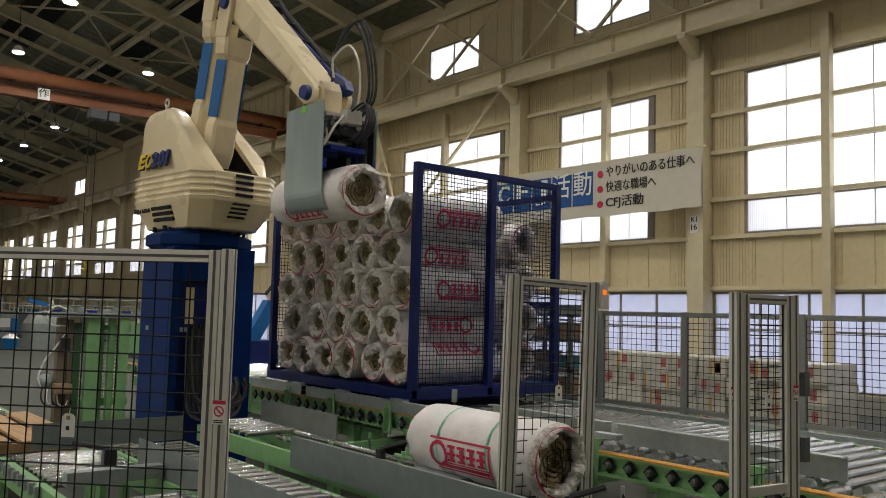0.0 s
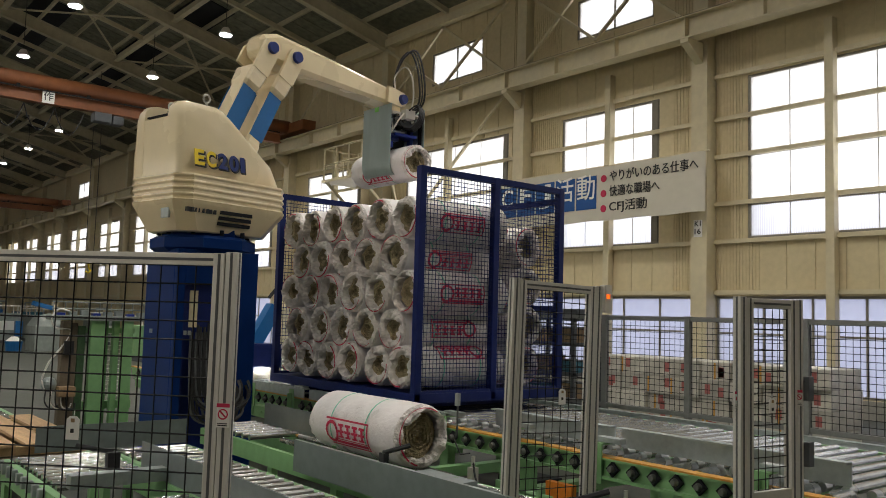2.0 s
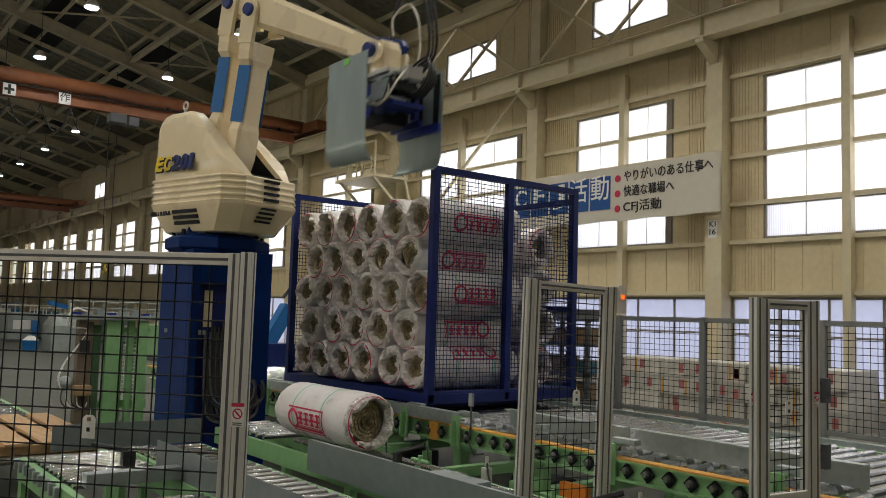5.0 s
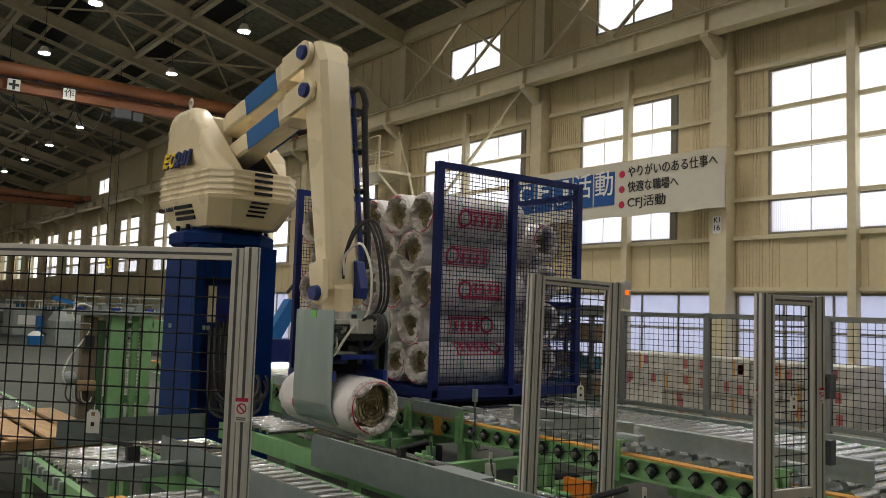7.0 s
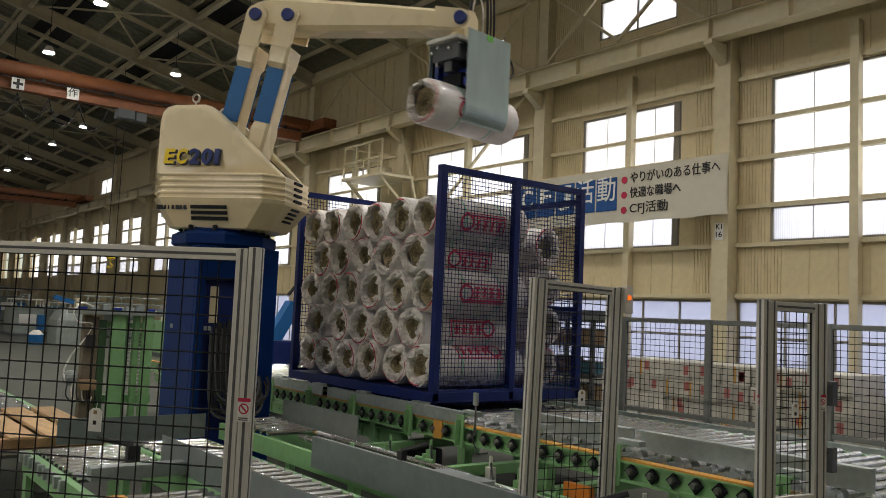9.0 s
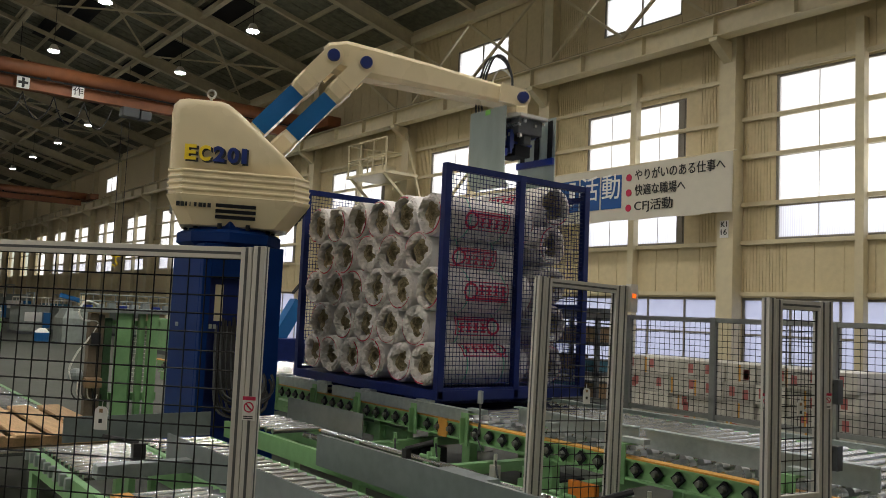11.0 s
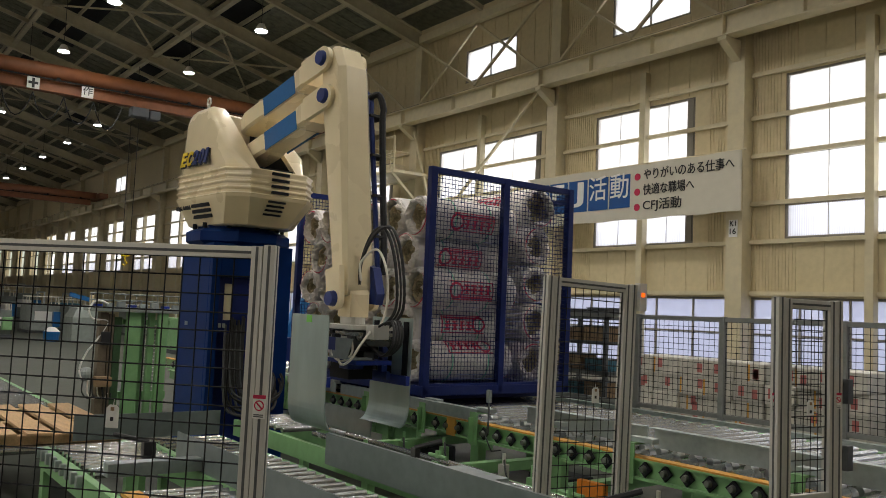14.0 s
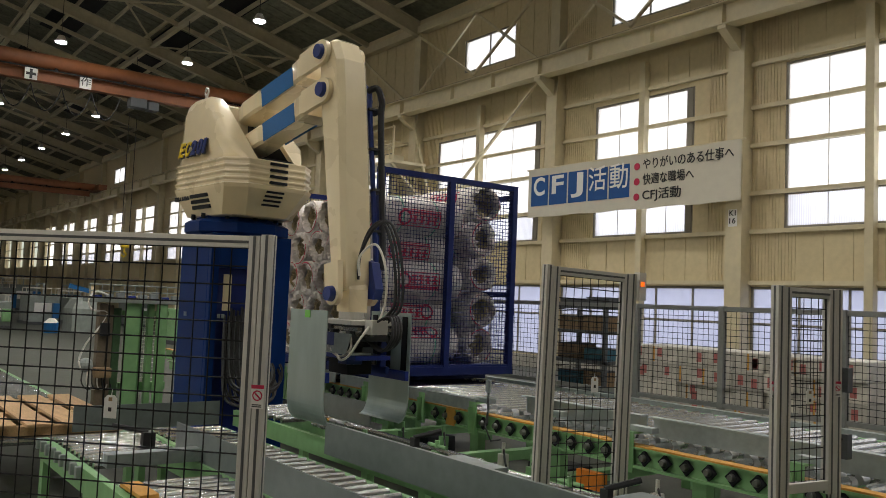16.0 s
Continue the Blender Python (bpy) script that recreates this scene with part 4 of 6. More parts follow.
def link(name, label):
    """A cream arm link with a blue band; from the origin along x, length L1."""
    def sect(x, w, h, c=0.025, far=0.62):
        v = w * far
        return [(x, -w + c, -h), (x, v - c, -h), (x, v, -h + c), (x, v, h - c), (x, v - c, h), (x, -w + c, h), (x, -w, h - c), (x, -w, -h + c)]
    bm = bmesh.new()
    loft(bm, [sect(-0.10, 0.12, 0.085), sect(0.06, 0.16, 0.096), sect(0.32, 0.16, 0.096), sect(0.38, 0.14, 0.088), sect(0.94, 0.14, 0.088), sect(0.99, 0.175, 0.102), sect(1.16, 0.19, 0.105)])
    ob = part(name, bm, M_CREAM, robot, label)
    for s in (-1, 1):
        bm = bmesh.new()
        x0 = 1.14 if s < 0 else 1.28
        pro = [(x0, -0.10), (L1, -0.103)] + [(L1 + 0.104 * math.sin(a), -0.104 * math.cos(a)) for a in [math.pi * i / 12 for i in range(1, 12)]] + [(L1, 0.103), (x0, 0.10)]
        prism(bm, pro, "y", s * 0.155, s * 0.195)
        part("fork_end", bm, M_CREAM, ob)
        bm = bmesh.new()
        bmesh.ops.create_cone(bm, cap_ends=True, segments=24, radius1=0.066, radius2=0.058, depth=0.04, matrix=Matrix.Translation((L1, s * 0.21, 0)) @ Matrix.Rotation(-s * math.pi / 2, 4, "X"))
        part("pivot_cap", bm, M_CAP, ob, "round navy pivot cap")
    bm = bmesh.new()
    for s in (-1, 1):
        side_y = -0.1425 if s < 0 else 0.0893
        box(bm, 0.39, 0.935, side_y - 0.003, side_y + 0.003, -0.088, 0.088)
    part("blue_band", bm, M_BAND, ob, "bright blue band")
    return ob


main_link = link("lower_arm", "cream lower arm with a blue band")
para_link = link("parallel_arm", "cream parallel arm with a blue band")
bm = bmesh.new()


def fsect(x, w, lo, hi, c=0.02):
    return [(x, -w + c, lo), (x, w - c, lo), (x, w, lo + c), (x, w, hi - c), (x, w - c, hi), (x, -w + c, hi), (x, -w, hi - c), (x, -w, lo + c)]


loft(bm, [fsect(-LE - 0.10, 0.11, -0.02, 0.10, 0.03), fsect(-LE - 0.06, 0.145, -0.09, 0.15, 0.05), fsect(-LE + 0.12, 0.15, -0.12, 0.21, 0.05), fsect(0.12, 0.15, -0.13, 0.20, 0.05), fsect(L2 * 0.5, 0.15, -0.11, 0.155, 0.04), fsect(L2 - 0.10, 0.15, -0.085, 0.10, 0.03), fsect(L2 - 0.02, 0.14, -0.07, 0.08, 0.03)])
fore = part("forearm", bm, M_CREAM, robot, "long tapered cream forearm")
for s in (-1, 1):
    bm = bmesh.new()
    prism(bm, [(L2 - 0.25, -0.09), (L2, -0.09)] + [(L2 + 0.09 * math.sin(a), -0.09 * math.cos(a)) for a in [math.pi * i / 10 for i in range(1, 10)]] + [(L2, 0.09), (L2 - 0.25, 0.11)], "y", s * 0.152, s * 0.20)
    part("clevis", bm, M_CREAM, fore)
    bm = bmesh.new()
    bmesh.ops.create_cone(bm, cap_ends=True, segments=24, radius1=0.064, radius2=0.055, depth=0.05, matrix=Matrix.Translation((L2, s * 0.223, 0)) @ Matrix.Rotation(-s * math.pi / 2, 4, "X"))
    part("pivot_cap", bm, M_CAP, fore, "round navy pivot cap")
bm = bmesh.new()
tube(bm, [(-LE + 0.36, 0.195, 0.13), (0.5, 0.19, 0.12), (L2 - 0.12, 0.18, 0.10)], 0.022, 8)
part("air_rod", bm, M_CAP, fore, "navy tie rod")
bm = bmesh.new()
tube(bm, bow([(-LE + 0.34, 0.16, 0.10), (-LE + 0.30, 0.24, 0.18), (-LE + 0.42, 0.28, 0.19), (0.2, 0.275, 0.17), (0.7, 0.265, 0.14), (L2 - 0.45, 0.25, 0.12), (L2 - 0.2, 0.22, 0.12)]), 0.028, 8)
tube(bm, bow([(-LE + 0.38, 0.16, 0.04), (-LE + 0.38, 0.24, 0.06), (0.2, 0.24, 0.05), (0.9, 0.23, 0.05), (L2 - 0.35, 0.21, 0.06)]), 0.016, 8)
for x in (0.15, 0.5, 0.85, 1.2):
    box(bm, x - 0.010, x + 0.010, 0.16, 0.305 - 0.02 * x, 0.05, 0.17 - 0.03 * x)
part("conduit", bm, M_BLACK, fore, "black ribbed cable conduit with clips")
bm = bmesh.new()
prism(bm, [(-LE + 0.26, 0.151), (-LE + 0.30, 0.22), (-LE + 0.42, 0.22), (-LE + 0.56, 0.151)], "z", 0.06, 0.14)
part("rod_lug", bm, M_CAP, fore, "navy rod lug")
bm = bmesh.new()
prism(bm, [(L2 - 0.28, 0.07), (L2 - 0.24, 0.15), (L2 - 0.02, 0.18), (L2 + 0.06, 0.14), (L2 + 0.04, 0.06)], "y", 0.10, 0.18)
part("rod_lug", bm, M_CAP, fore, "navy rod lug")


# gripper, hanging level from the wrist; its roll lies along x, 0.84 below
bm = bmesh.new()
prism(bm, [(-0.09, 0.05), (-0.04, 0.12), (0.05, 0.12), (0.10, 0.04), (0.10, -0.14), (-0.09, -0.14)], "y", -0.085, 0.085)
grip = part("gripper_wrist", bm, M_CREAM, robot, "cream wrist block of the gripper")
bm = bmesh.new()
bmesh.ops.create_cone(bm, cap_ends=True, segments=20, radius1=0.10, radius2=0.10, depth=0.06, matrix=Matrix.Translation((0, 0, -0.17)))
box(bm, -0.30, 0.34, -0.20, 0.20, -0.235, -0.20, bevel=0.006)
part("mount_plate", bm, M_ALU, grip, "steel mounting plate")
bm = bmesh.new()
box(bm, -0.24, -0.10, -0.17, 0.17, -0.40, -0.236, bevel=0.01)
box(bm, 0.00, 0.10, -0.15, 0.15, -0.46, -0.236, bevel=0.01)
box(bm, 0.20, 0.30, -0.18, 0.18, -0.36, -0.236, bevel=0.01)
box(bm, -0.20, 0.28, -0.05, 0.05, -0.50, -0.40, bevel=0.01)
part("frame_block", bm, M_GREYFRAME, grip, "dark grey frame blocks")
bm = bmesh.new()
for y in (-0.12, 0.0, 0.12):
    tube(bm, [(-0.22, y, -0.29), (0.32, y, -0.29)], 0.028, 10)
    tube(bm, [(0.15, y * 1.3, -0.22), (0.15, y * 1.3, -0.36)], 0.02, 8)
part("cylinder", bm, M_CHROME, grip, "bright air cylinders")
bm = bmesh.new()
box(bm, -0.10, 0.12, -0.215, -0.195, -0.40, -0.30)
box(bm, -0.18, 0.24, 0.195, 0.225, -0.62, -0.56)
part("bracket", bm, M_CAP, grip, "navy bracket")
bm = bmesh.new()
box(bm, -0.16, -0.10, 0.16, 0.21, -0.56, -0.36)
part("bracket", bm, M_CAP, grip, "navy bracket")
bm = bmesh.new()
box(bm, 0.16, 0.22, 0.16, 0.21, -0.56, -0.36)
box(bm, 0.10, 0.24, -0.16, -0.02, -0.54, -0.46, bevel=0.01)
part("bracket", bm, M_CAP, grip, "navy bracket")
bm = bmesh.new()
box(bm, -0.13, 0.17, -0.11, 0.11, -0.625, -0.50, bevel=0.01)
part("press_pad", bm, M_DARK, grip, "dark press pad")
bm = bmesh.new()
for k in range(9):
    a = rnd.uniform(0, 6.28)
    p0 = (rnd.uniform(-0.2, 0.3), rnd.uniform(-0.15, 0.15), -0.24)
    p1 = (rnd.uniform(-0.2, 0.3), rnd.uniform(-0.2, 0.2), rnd.uniform(-0.42, -0.30))
    md = ((p0[0] + p1[0]) / 2 + 0.14 * math.cos(a), (p0[1] + p1[1]) / 2 + 0.14 * math.sin(a), -0.30)
    tube(bm, [p0, md, p1], 0.008, 5)
part("air_hose", bm, M_BLACK, grip, "thin black air hoses")
bm = bmesh.new()
for k, r in enumerate((0.013, 0.009, 0.012)):
    d = 0.05 * k
    tube(bm, bow([(0.26 + d, 0.10, -0.22), (0.44 + d, 0.12, -0.06), (0.43 + d, 0.10, 0.30), (0.33 + d, 0.06, 0.56), (0.18 + d * 0.5, 0.03, 0.52), (0.09, 0.0, 0.30), (0.08, 0.0, 0.12)]), r, 8)
part("hose_loop", bm, M_BLACK, grip, "looped black cable conduit")
bm = bmesh.new()
tube(bm, bow([(0.20, 0.12, -0.24), (0.34, 0.10, -0.05), (0.35, 0.08, 0.22), (0.24, 0.05, 0.40), (0.12, -0.02, 0.30), (0.10, 0.0, 0.15)]), 0.010, 8)
tube(bm, bow([(0.22, -0.15, -0.24), (0.34, -0.19, -0.40), (0.20, -0.20, -0.48), (0.02, -0.19, -0.42), (-0.05, -0.15, -0.28)]), 0.009, 6)
part("grey_hose", bm, M_ALU_W, grip, "looped pale grey hose")
for k in range(16):
    sx_, sy_, sz_ = rnd.uniform(0.02, 0.07), rnd.uniform(0.02, 0.06), rnd.uniform(0.02, 0.06)
    px_, py_, pz_ = rnd.uniform(-0.22, 0.30), rnd.choice((-0.19, 0.19, -0.12, 0.12)), rnd.uniform(-0.42, -0.24)
    bm = bmesh.new()
    box(bm, px_ - sx_ / 2, px_ + sx_ / 2, py_ - sy_ / 2, py_ + sy_ / 2, pz_ - sz_ / 2, pz_ + sz_ / 2, bevel=0.004)
    part("valve", bm, rnd.choice((M_ALU, M_CHROME, M_WHITE, M_GREYFRAME, M_BLACK)), grip)


for y, z, x0, x1 in ((-0.17, -0.265, -0.26, 0.42), (-0.06, -0.30, -0.26, 0.42), (0.09, -0.265, -0.26, 0.44), (0.17, -0.31, -0.26, 0.40)):
    part("slide_rail", bx(x0, x1, y - 0.018, y + 0.018, z - 0.014, z + 0.014, bevel=0.003), M_CHROME, grip, "bright slide rail")
part("end_block", bx(0.36, 0.47, -0.09, 0.05, -0.30, -0.19, bevel=0.006), M_ALU, grip, "aluminium end block")
part("tray", bx(0.02, 0.36, -0.21, -0.02, -0.46, -0.445), M_ZINC, grip, "bright sheet tray")
bm = bmesh.new()
prism(bm, [(0.02, -0.30), (0.10, -0.46), (0.30, -0.46), (0.38, -0.30)], "y", -0.214, -0.208)
part("tray_front", bm, M_ZINC, grip, "bright sheet tray front")
part("pusher", bx(-0.10, 0.36, -0.16, 0.16, -0.50, -0.465, bevel=0.006), M_BAR, grip, "blue pusher plate")
bm = bmesh.new()
tube(bm, bow([(0.10, -0.12, -0.24), (0.12, -0.19, -0.40), (0.22, -0.215, -0.50), (0.36, -0.215, -0.46), (0.44, -0.18, -0.34), (0.44, -0.10, -0.24)]), 0.010, 6)
part("pale_hose", bm, M_ALU_W, grip, "pale looped air hose")
for k in range(4):
    bm = bmesh.new()
    a0 = 0.30 + 0.04 * k
    tube(bm, bow([(a0, 0.10 - 0.05 * k, -0.22), (a0 + 0.20, 0.12 - 0.05 * k, -0.16), (a0 + 0.26, 0.10 - 0.05 * k, -0.32), (a0 + 0.10, 0.08 - 0.04 * k, -0.42), (0.20, 0.05, -0.36)]), 0.013 - 0.001 * k, 6)
    part("side_hose", bm, M_BLACK, grip, "black hose loop")


def grip_plate(sgn):
    n = 8
    pro = [(sgn * 0.245, -0.13), (sgn * 0.245, -0.80)] + [(sgn * (0.245 - 0.085 * (1 - math.cos(a))), -0.80 - 0.18 * math.sin(a)) for a in [0.5 * math.pi * i / n for i in range(1, n + 1)]]
    back = [(y + sgn * 0.008, z - (0.006 if z < -0.81 else 0)) for y, z in pro]
    bm = bmesh.new()
    prism(bm, pro + back[::-1], "x", -0.20, 0.39)
    return bm


plate_n = part("near_plate", grip_plate(-1), M_PLATE, grip, "tall blue-grey steel gripping plate")
plate_f = part("far_plate", grip_plate(1), M_PLATE, grip, "tall blue-grey steel gripping plate")
def plate_fittings(sgn):
    """Mark, inner cross bar and straps of one gripping plate."""
    def span(a, b):
        return (min(sgn * a, sgn * b), max(sgn * a, sgn * b))
    out = [part("green_mark", bx(0.05, 0.13, *span(0.2545, 0.258), -0.19, -0.135), M_MARK, grip, "small bright green mark"),
           part("plate_bar", bx(-0.20, 0.39, *span(0.21, 0.244), -0.66, -0.585, bevel=0.004), M_BAR, grip, "blue cross bar inside the plate")]
    for x in (-0.16, 0.05, 0.28):
        out.append(part("plate_strap", bx(x, x + 0.07, *span(0.236, 0.244), -0.584, -0.16), M_DARK, grip, "dark upright strap"))
    return out


fit_n, fit_f = plate_fittings(-1), plate_fittings(1)

# ---- conveyors ----
RAILY = 4.4


def bearings(parent, xs_, y, z):
    bm = bmesh.new()
    bmesh.ops.create_cone(bm, cap_ends=True, segments=4, radius1=0.056, radius2=0.050, depth=0.014, matrix=Matrix.Rotation(math.pi / 2, 4, "X"))
    me_ob = part("bearing", bm, M_DARK, parent)
    me_ob.location = (xs_[0], y, z)
    bm = bmesh.new()
    bmesh.ops.create_cone(bm, cap_ends=True, segments=14, radius1=0.026, radius2=0.018, depth=0.034, matrix=Matrix.Translation((0, -0.018, 0)) @ Matrix.Rotation(math.pi / 2, 4, "X"))
    hub = part("hub", bm, M_HUB, me_ob)
    for x in xs_[1:]:
        o = new("bearing", me_ob.data)
        o.parent, o.location = parent, (x, y, z)
        h2 = new("hub", hub.data)
        h2.parent = o


def roller_run(parent, xs_, y0, y1, z, r, material=None):
    bm = bmesh.new()
    tube(bm, [(0, y0, 0), (0, y1, 0)], r, 12)
    ob = part("roller", bm, material or M_CHROME, parent, smooth=False)
    ob.location = (xs_[0], 0, z)
    for x in xs_[1:]:
        o = new("roller", ob.data)
        o.parent, o.location = parent, (x, 0, z)


conv = thing("cage_conveyor", "green roller conveyor with orange edge strips and round bearings", "conveyor", at=(0, 0, 0))
for k, (xa, xb) in enumerate(((-13.0, -5.66), (-5.64, -3.96), (-3.94, 1.5))):
    y = RAILY - 0.012 * k
    bm = bmesh.new()
    box(bm, xa, xb, y, y + 0.05, 0.65, 0.755)
    box(bm, xa, xb, y - 0.035, y + 0.05, 0.632, 0.65)
    box(bm, xa, xb, y - 0.035, y + 0.05, 0.755, 0.768)
    part("side_rail", bm, M_GREEN, conv, "green steel channel")
    part("edge_strip", bx(xa, xb, y - 0.03, y + 0.05, 0.7685, 0.780), M_ORANGE, conv, "orange-yellow edge strip")
bm = bmesh.new()
box(bm, -13.0, -6.3, RAILY + 0.06, RAILY + 0.12, 0.46, 0.58)
box(bm, -13.0, -6.3, RAILY + 0.02, RAILY + 0.12, 0.58, 0.592)
part("lower_beam", bm, M_GREEN, conv, "green lower beam")
POSTS = (-9.6, -8.75, -7.86, -6.99, -6.05, -5.33, -4.53, -3.70, -2.52)
bearings(conv, [q for q in (-12.57 + 0.1635 * i for i in range(82)) if min(abs(q - p) for p in POSTS) > 0.08], RAILY - 0.044, 0.705)
for i in range(18):
    x = -12.4 + 0.33 * i
    bm = bmesh.new()
    box(bm, x, x + 0.14, RAILY + 0.045, RAILY + 0.058, 0.47, 0.58, bevel=0.004)
    for dx in (0.03, 0.11):
        bmesh.ops.create_cone(bm, cap_ends=True, segments=8, radius1=0.012, radius2=0.012, depth=0.012, matrix=Matrix.Translation((x + dx, RAILY + 0.04, 0.525)) @ Matrix.Rotation(math.pi / 2, 4, "X"))
    part("bearing_plate", bm, M_GREEN, conv)
bm = bmesh.new()
box(bm, -13, 1.5, 6.36, 6.41, 0.53, 0.77)
part("back_rail", bm, M_GREEN, conv, "green steel channel")
roller_run(conv, [-12.6 + 0.20 * i for i in range(70)], RAILY + 0.06, 4.70, 0.745, 0.04)
roller_run(conv, [-12.6 + 0.14 * i for i in range(100)], 4.74, 6.35, 0.760, 0.030)
for x in POSTS:
    bm = bmesh.new()
    box(bm, x - 0.045, x + 0.045, RAILY - 0.065, RAILY - 0.052, 0.60, 0.85)
    box(bm, x - 0.045, x + 0.045, RAILY - 0.065, RAILY + 0.06, 0.85, 0.862)
    box(bm, x - 0.006, x + 0.006, RAILY - 0.11, RAILY - 0.065, 0.62, 0.82)
    part("bracket", bm, M_GREEN, conv, "green guide bracket")
    part("clamp_arm", bx(x - 0.03, x + 0.16, RAILY - 0.02, RAILY + 0.05, 0.863, 0.90, bevel=0.006), M_ZINC, conv, "galvanised clamp arm")
for x in (-10.5, -8.4, -6.75, -5.40, -4.45, -3.2, -1.6):
    for y in (RAILY + 0.02, 6.3):
        part("leg", bx(x - 0.05, x + 0.05, y, y + 0.08, 0.0, 0.631), M_GREEN, conv)
        part("foot_plate", bx(x - 0.09, x + 0.09, y - 0.04, y + 0.12, 0.0, 0.012), M_GREEN, conv)
    part("cross_beam", bx(x - 0.05, x + 0.05, RAILY + 0.125, 6.3, 0.35, 0.43), M_GREEN, conv)
part("stretcher", bx(-10.5, -1.6, RAILY + 0.04, RAILY + 0.1, 0.16, 0.24), M_GREEN, conv)
for xa, xb in ((-9.4, -7.6), (-7.5, -5.3), (-5.1, -3.86), (-3.8, -2.2)):
    bm = bmesh.new()
    y = 4.50 if xa < -5.2 else 4.72
    box(bm, xa, xb, y - 0.16, y - 0.152, 0.79, 0.885) if xa < -5.2 else box(bm, xa, xb, y, y + 0.01, 0.79, 0.93)
    box(bm, xa, xb, y - 0.152, y - 0.09, 0.877, 0.885) if xa < -5.2 else box(bm, xa, xb, y - 0.06, y, 0.92, 0.93)
    part("guide", bm, M_ZINC, conv, "galvanised guide plate")
part("guard_box", bx(-4.12, -3.88, RAILY - 0.1, RAILY - 0.05, 0.43, 0.55), M_ORANGEBOX, conv, "bright orange guard box")
part("marker", bx(-5.70, -5.58, RAILY - 0.052, RAILY - 0.037, 0.63, 0.78), M_ORANGE, conv, "orange marker")

back = thing("rear_conveyor", "grey edged roller conveyor with green channel", "conveyor", at=(0, 0, 0))
part("side_beam", bx(-13.0, 2.5, 7.0, 7.08, 0.55, 0.735), M_ZINC, back, "grey side beam")
part("side_rail", bx(-13.0, 2.5, 6.50, 6.56, 0.50, 0.70), M_GREEN, back)
roller_run(back, [-9 + 0.24 * i for i in range(46)], 6.57, 6.98, 0.655, 0.04)
for x in (-8, -5, -2, 1):
    part("leg", bx(x - 0.05, x + 0.05, 6.7, 6.8, 0, 0.5), M_GREEN, back)

for x, y0, y1, z in ((-6.05, 3.75, 4.39, 0.52), (-5.0, 3.80, 4.39, 0.50), (-4.5, 3.72, 4.39, 0.40), (-3.55, 3.80, 4.39, 0.44)):
    part("tie_beam", bx(x - 0.04, x + 0.04, y0, y1, z - 0.05, z + 0.03, bevel=0.006), M_GREEN, conv, "green tie beam")
part("drive_motor", bx(-4.95, -4.55, 4.60, 4.95, 0.12, 0.44, bevel=0.05), M_DARK, conv, "dark drive motor")
part("gear_box", bx(-6.6, -6.25, 4.58, 4.9, 0.10, 0.42, bevel=0.04), M_DARK, conv, "dark gear box")
for k, (x, y) in enumerate(((-5.55, 4.22), (-4.72, 4.15), (-4.25, 4.0), (-3.3, 4.15), (-5.9, 4.05))):
    bm = bmesh.new()
    box(bm, x - 0.03, x + 0.03, y - 0.03, y + 0.03, 0.42, 0.56, bevel=0.005)
    tube(bm, [(x, y, 0.56), (x, y, 0.64)], 0.014, 6)
    part("sensor_post", bm, M_ALU if k % 2 else M_GREEN, conv)
    bm = bmesh.new()
    tube(bm, bow([(x, y, 0.60), (x + 0.10, y - 0.04, 0.46), (x + 0.22, y + 0.02, 0.36), (x + 0.36, y + 0.10, 0.42)]), 0.008, 6)
    part("sensor_cable", bm, M_BLACK, conv, "thin black sensor cable")

infeed = thing("roll_infeed_conveyor", "low green infeed conveyor with dark grey guide plates", "conveyor", at=(0, 0, 0))
part("near_guide", bx(-5.44, -1.8, 3.045, 3.053, 0.52, 0.744), M_GUIDE, infeed, "tall dark grey guide plate")
bm = bmesh.new()
box(bm, -5.44, -1.8, 3.053, 3.075, 0.734, 0.744)
part("guide_lip", bm, M_ZINC, infeed)
part("far_guide", bx(-7.3, -5.95, 3.75, 3.758, 0.60, 0.80), M_GUIDE, infeed, "grey guide plate")
for y, xa, xb in ((3.12, -7.3, -1.8), (3.62, -7.3, -1.8)):
    part("side_rail", bx(xa, xb, y, y + 0.04, 0.46, 0.60), M_GREEN, infeed)
part("edge_strip", bx(-7.3, -5.3, 3.60, 3.66, 0.602, 0.612), M_ORANGE, infeed)
roller_run(infeed, [-7.2 + 0.13 * i for i in range(7)], 3.17, 3.61, 0.625, 0.024)
for x in (-6.9, -5.0, -3.2):
    for y in (3.12, 3.62):
        part("leg", bx(x - 0.04, x + 0.04, y, y + 0.06, 0, 0.46), M_GREEN, infeed)
for xa, xb, y in ((-6.1, -4.55, 3.30), (-4.45, -3.1, 3.44), (-4.3, -2.6, 3.22), (-6.2, -4.2, 3.52)):
    part("skid_bar", tb([(xa, y, 0.635), (xb, y, 0.635)], 0.022, 8), M_CHROME, infeed, "bright skid bar")
for x, y in ((-5.3, 3.30), (-4.7, 3.52), (-3.9, 3.30), (-3.4, 3.5)):
    bm = bmesh.new()
    box(bm, x - 0.03, x + 0.03, y - 0.03, y + 0.03, 0.50, 0.63)
    tube(bm, [(x, y, 0.63), (x, y, 0.70)], 0.018, 6)
    tube(bm, [(x - 0.1, y, 0.665), (x + 0.1, y, 0.665)], 0.012, 6)
    part("clamp", bm, M_GREEN, infeed)
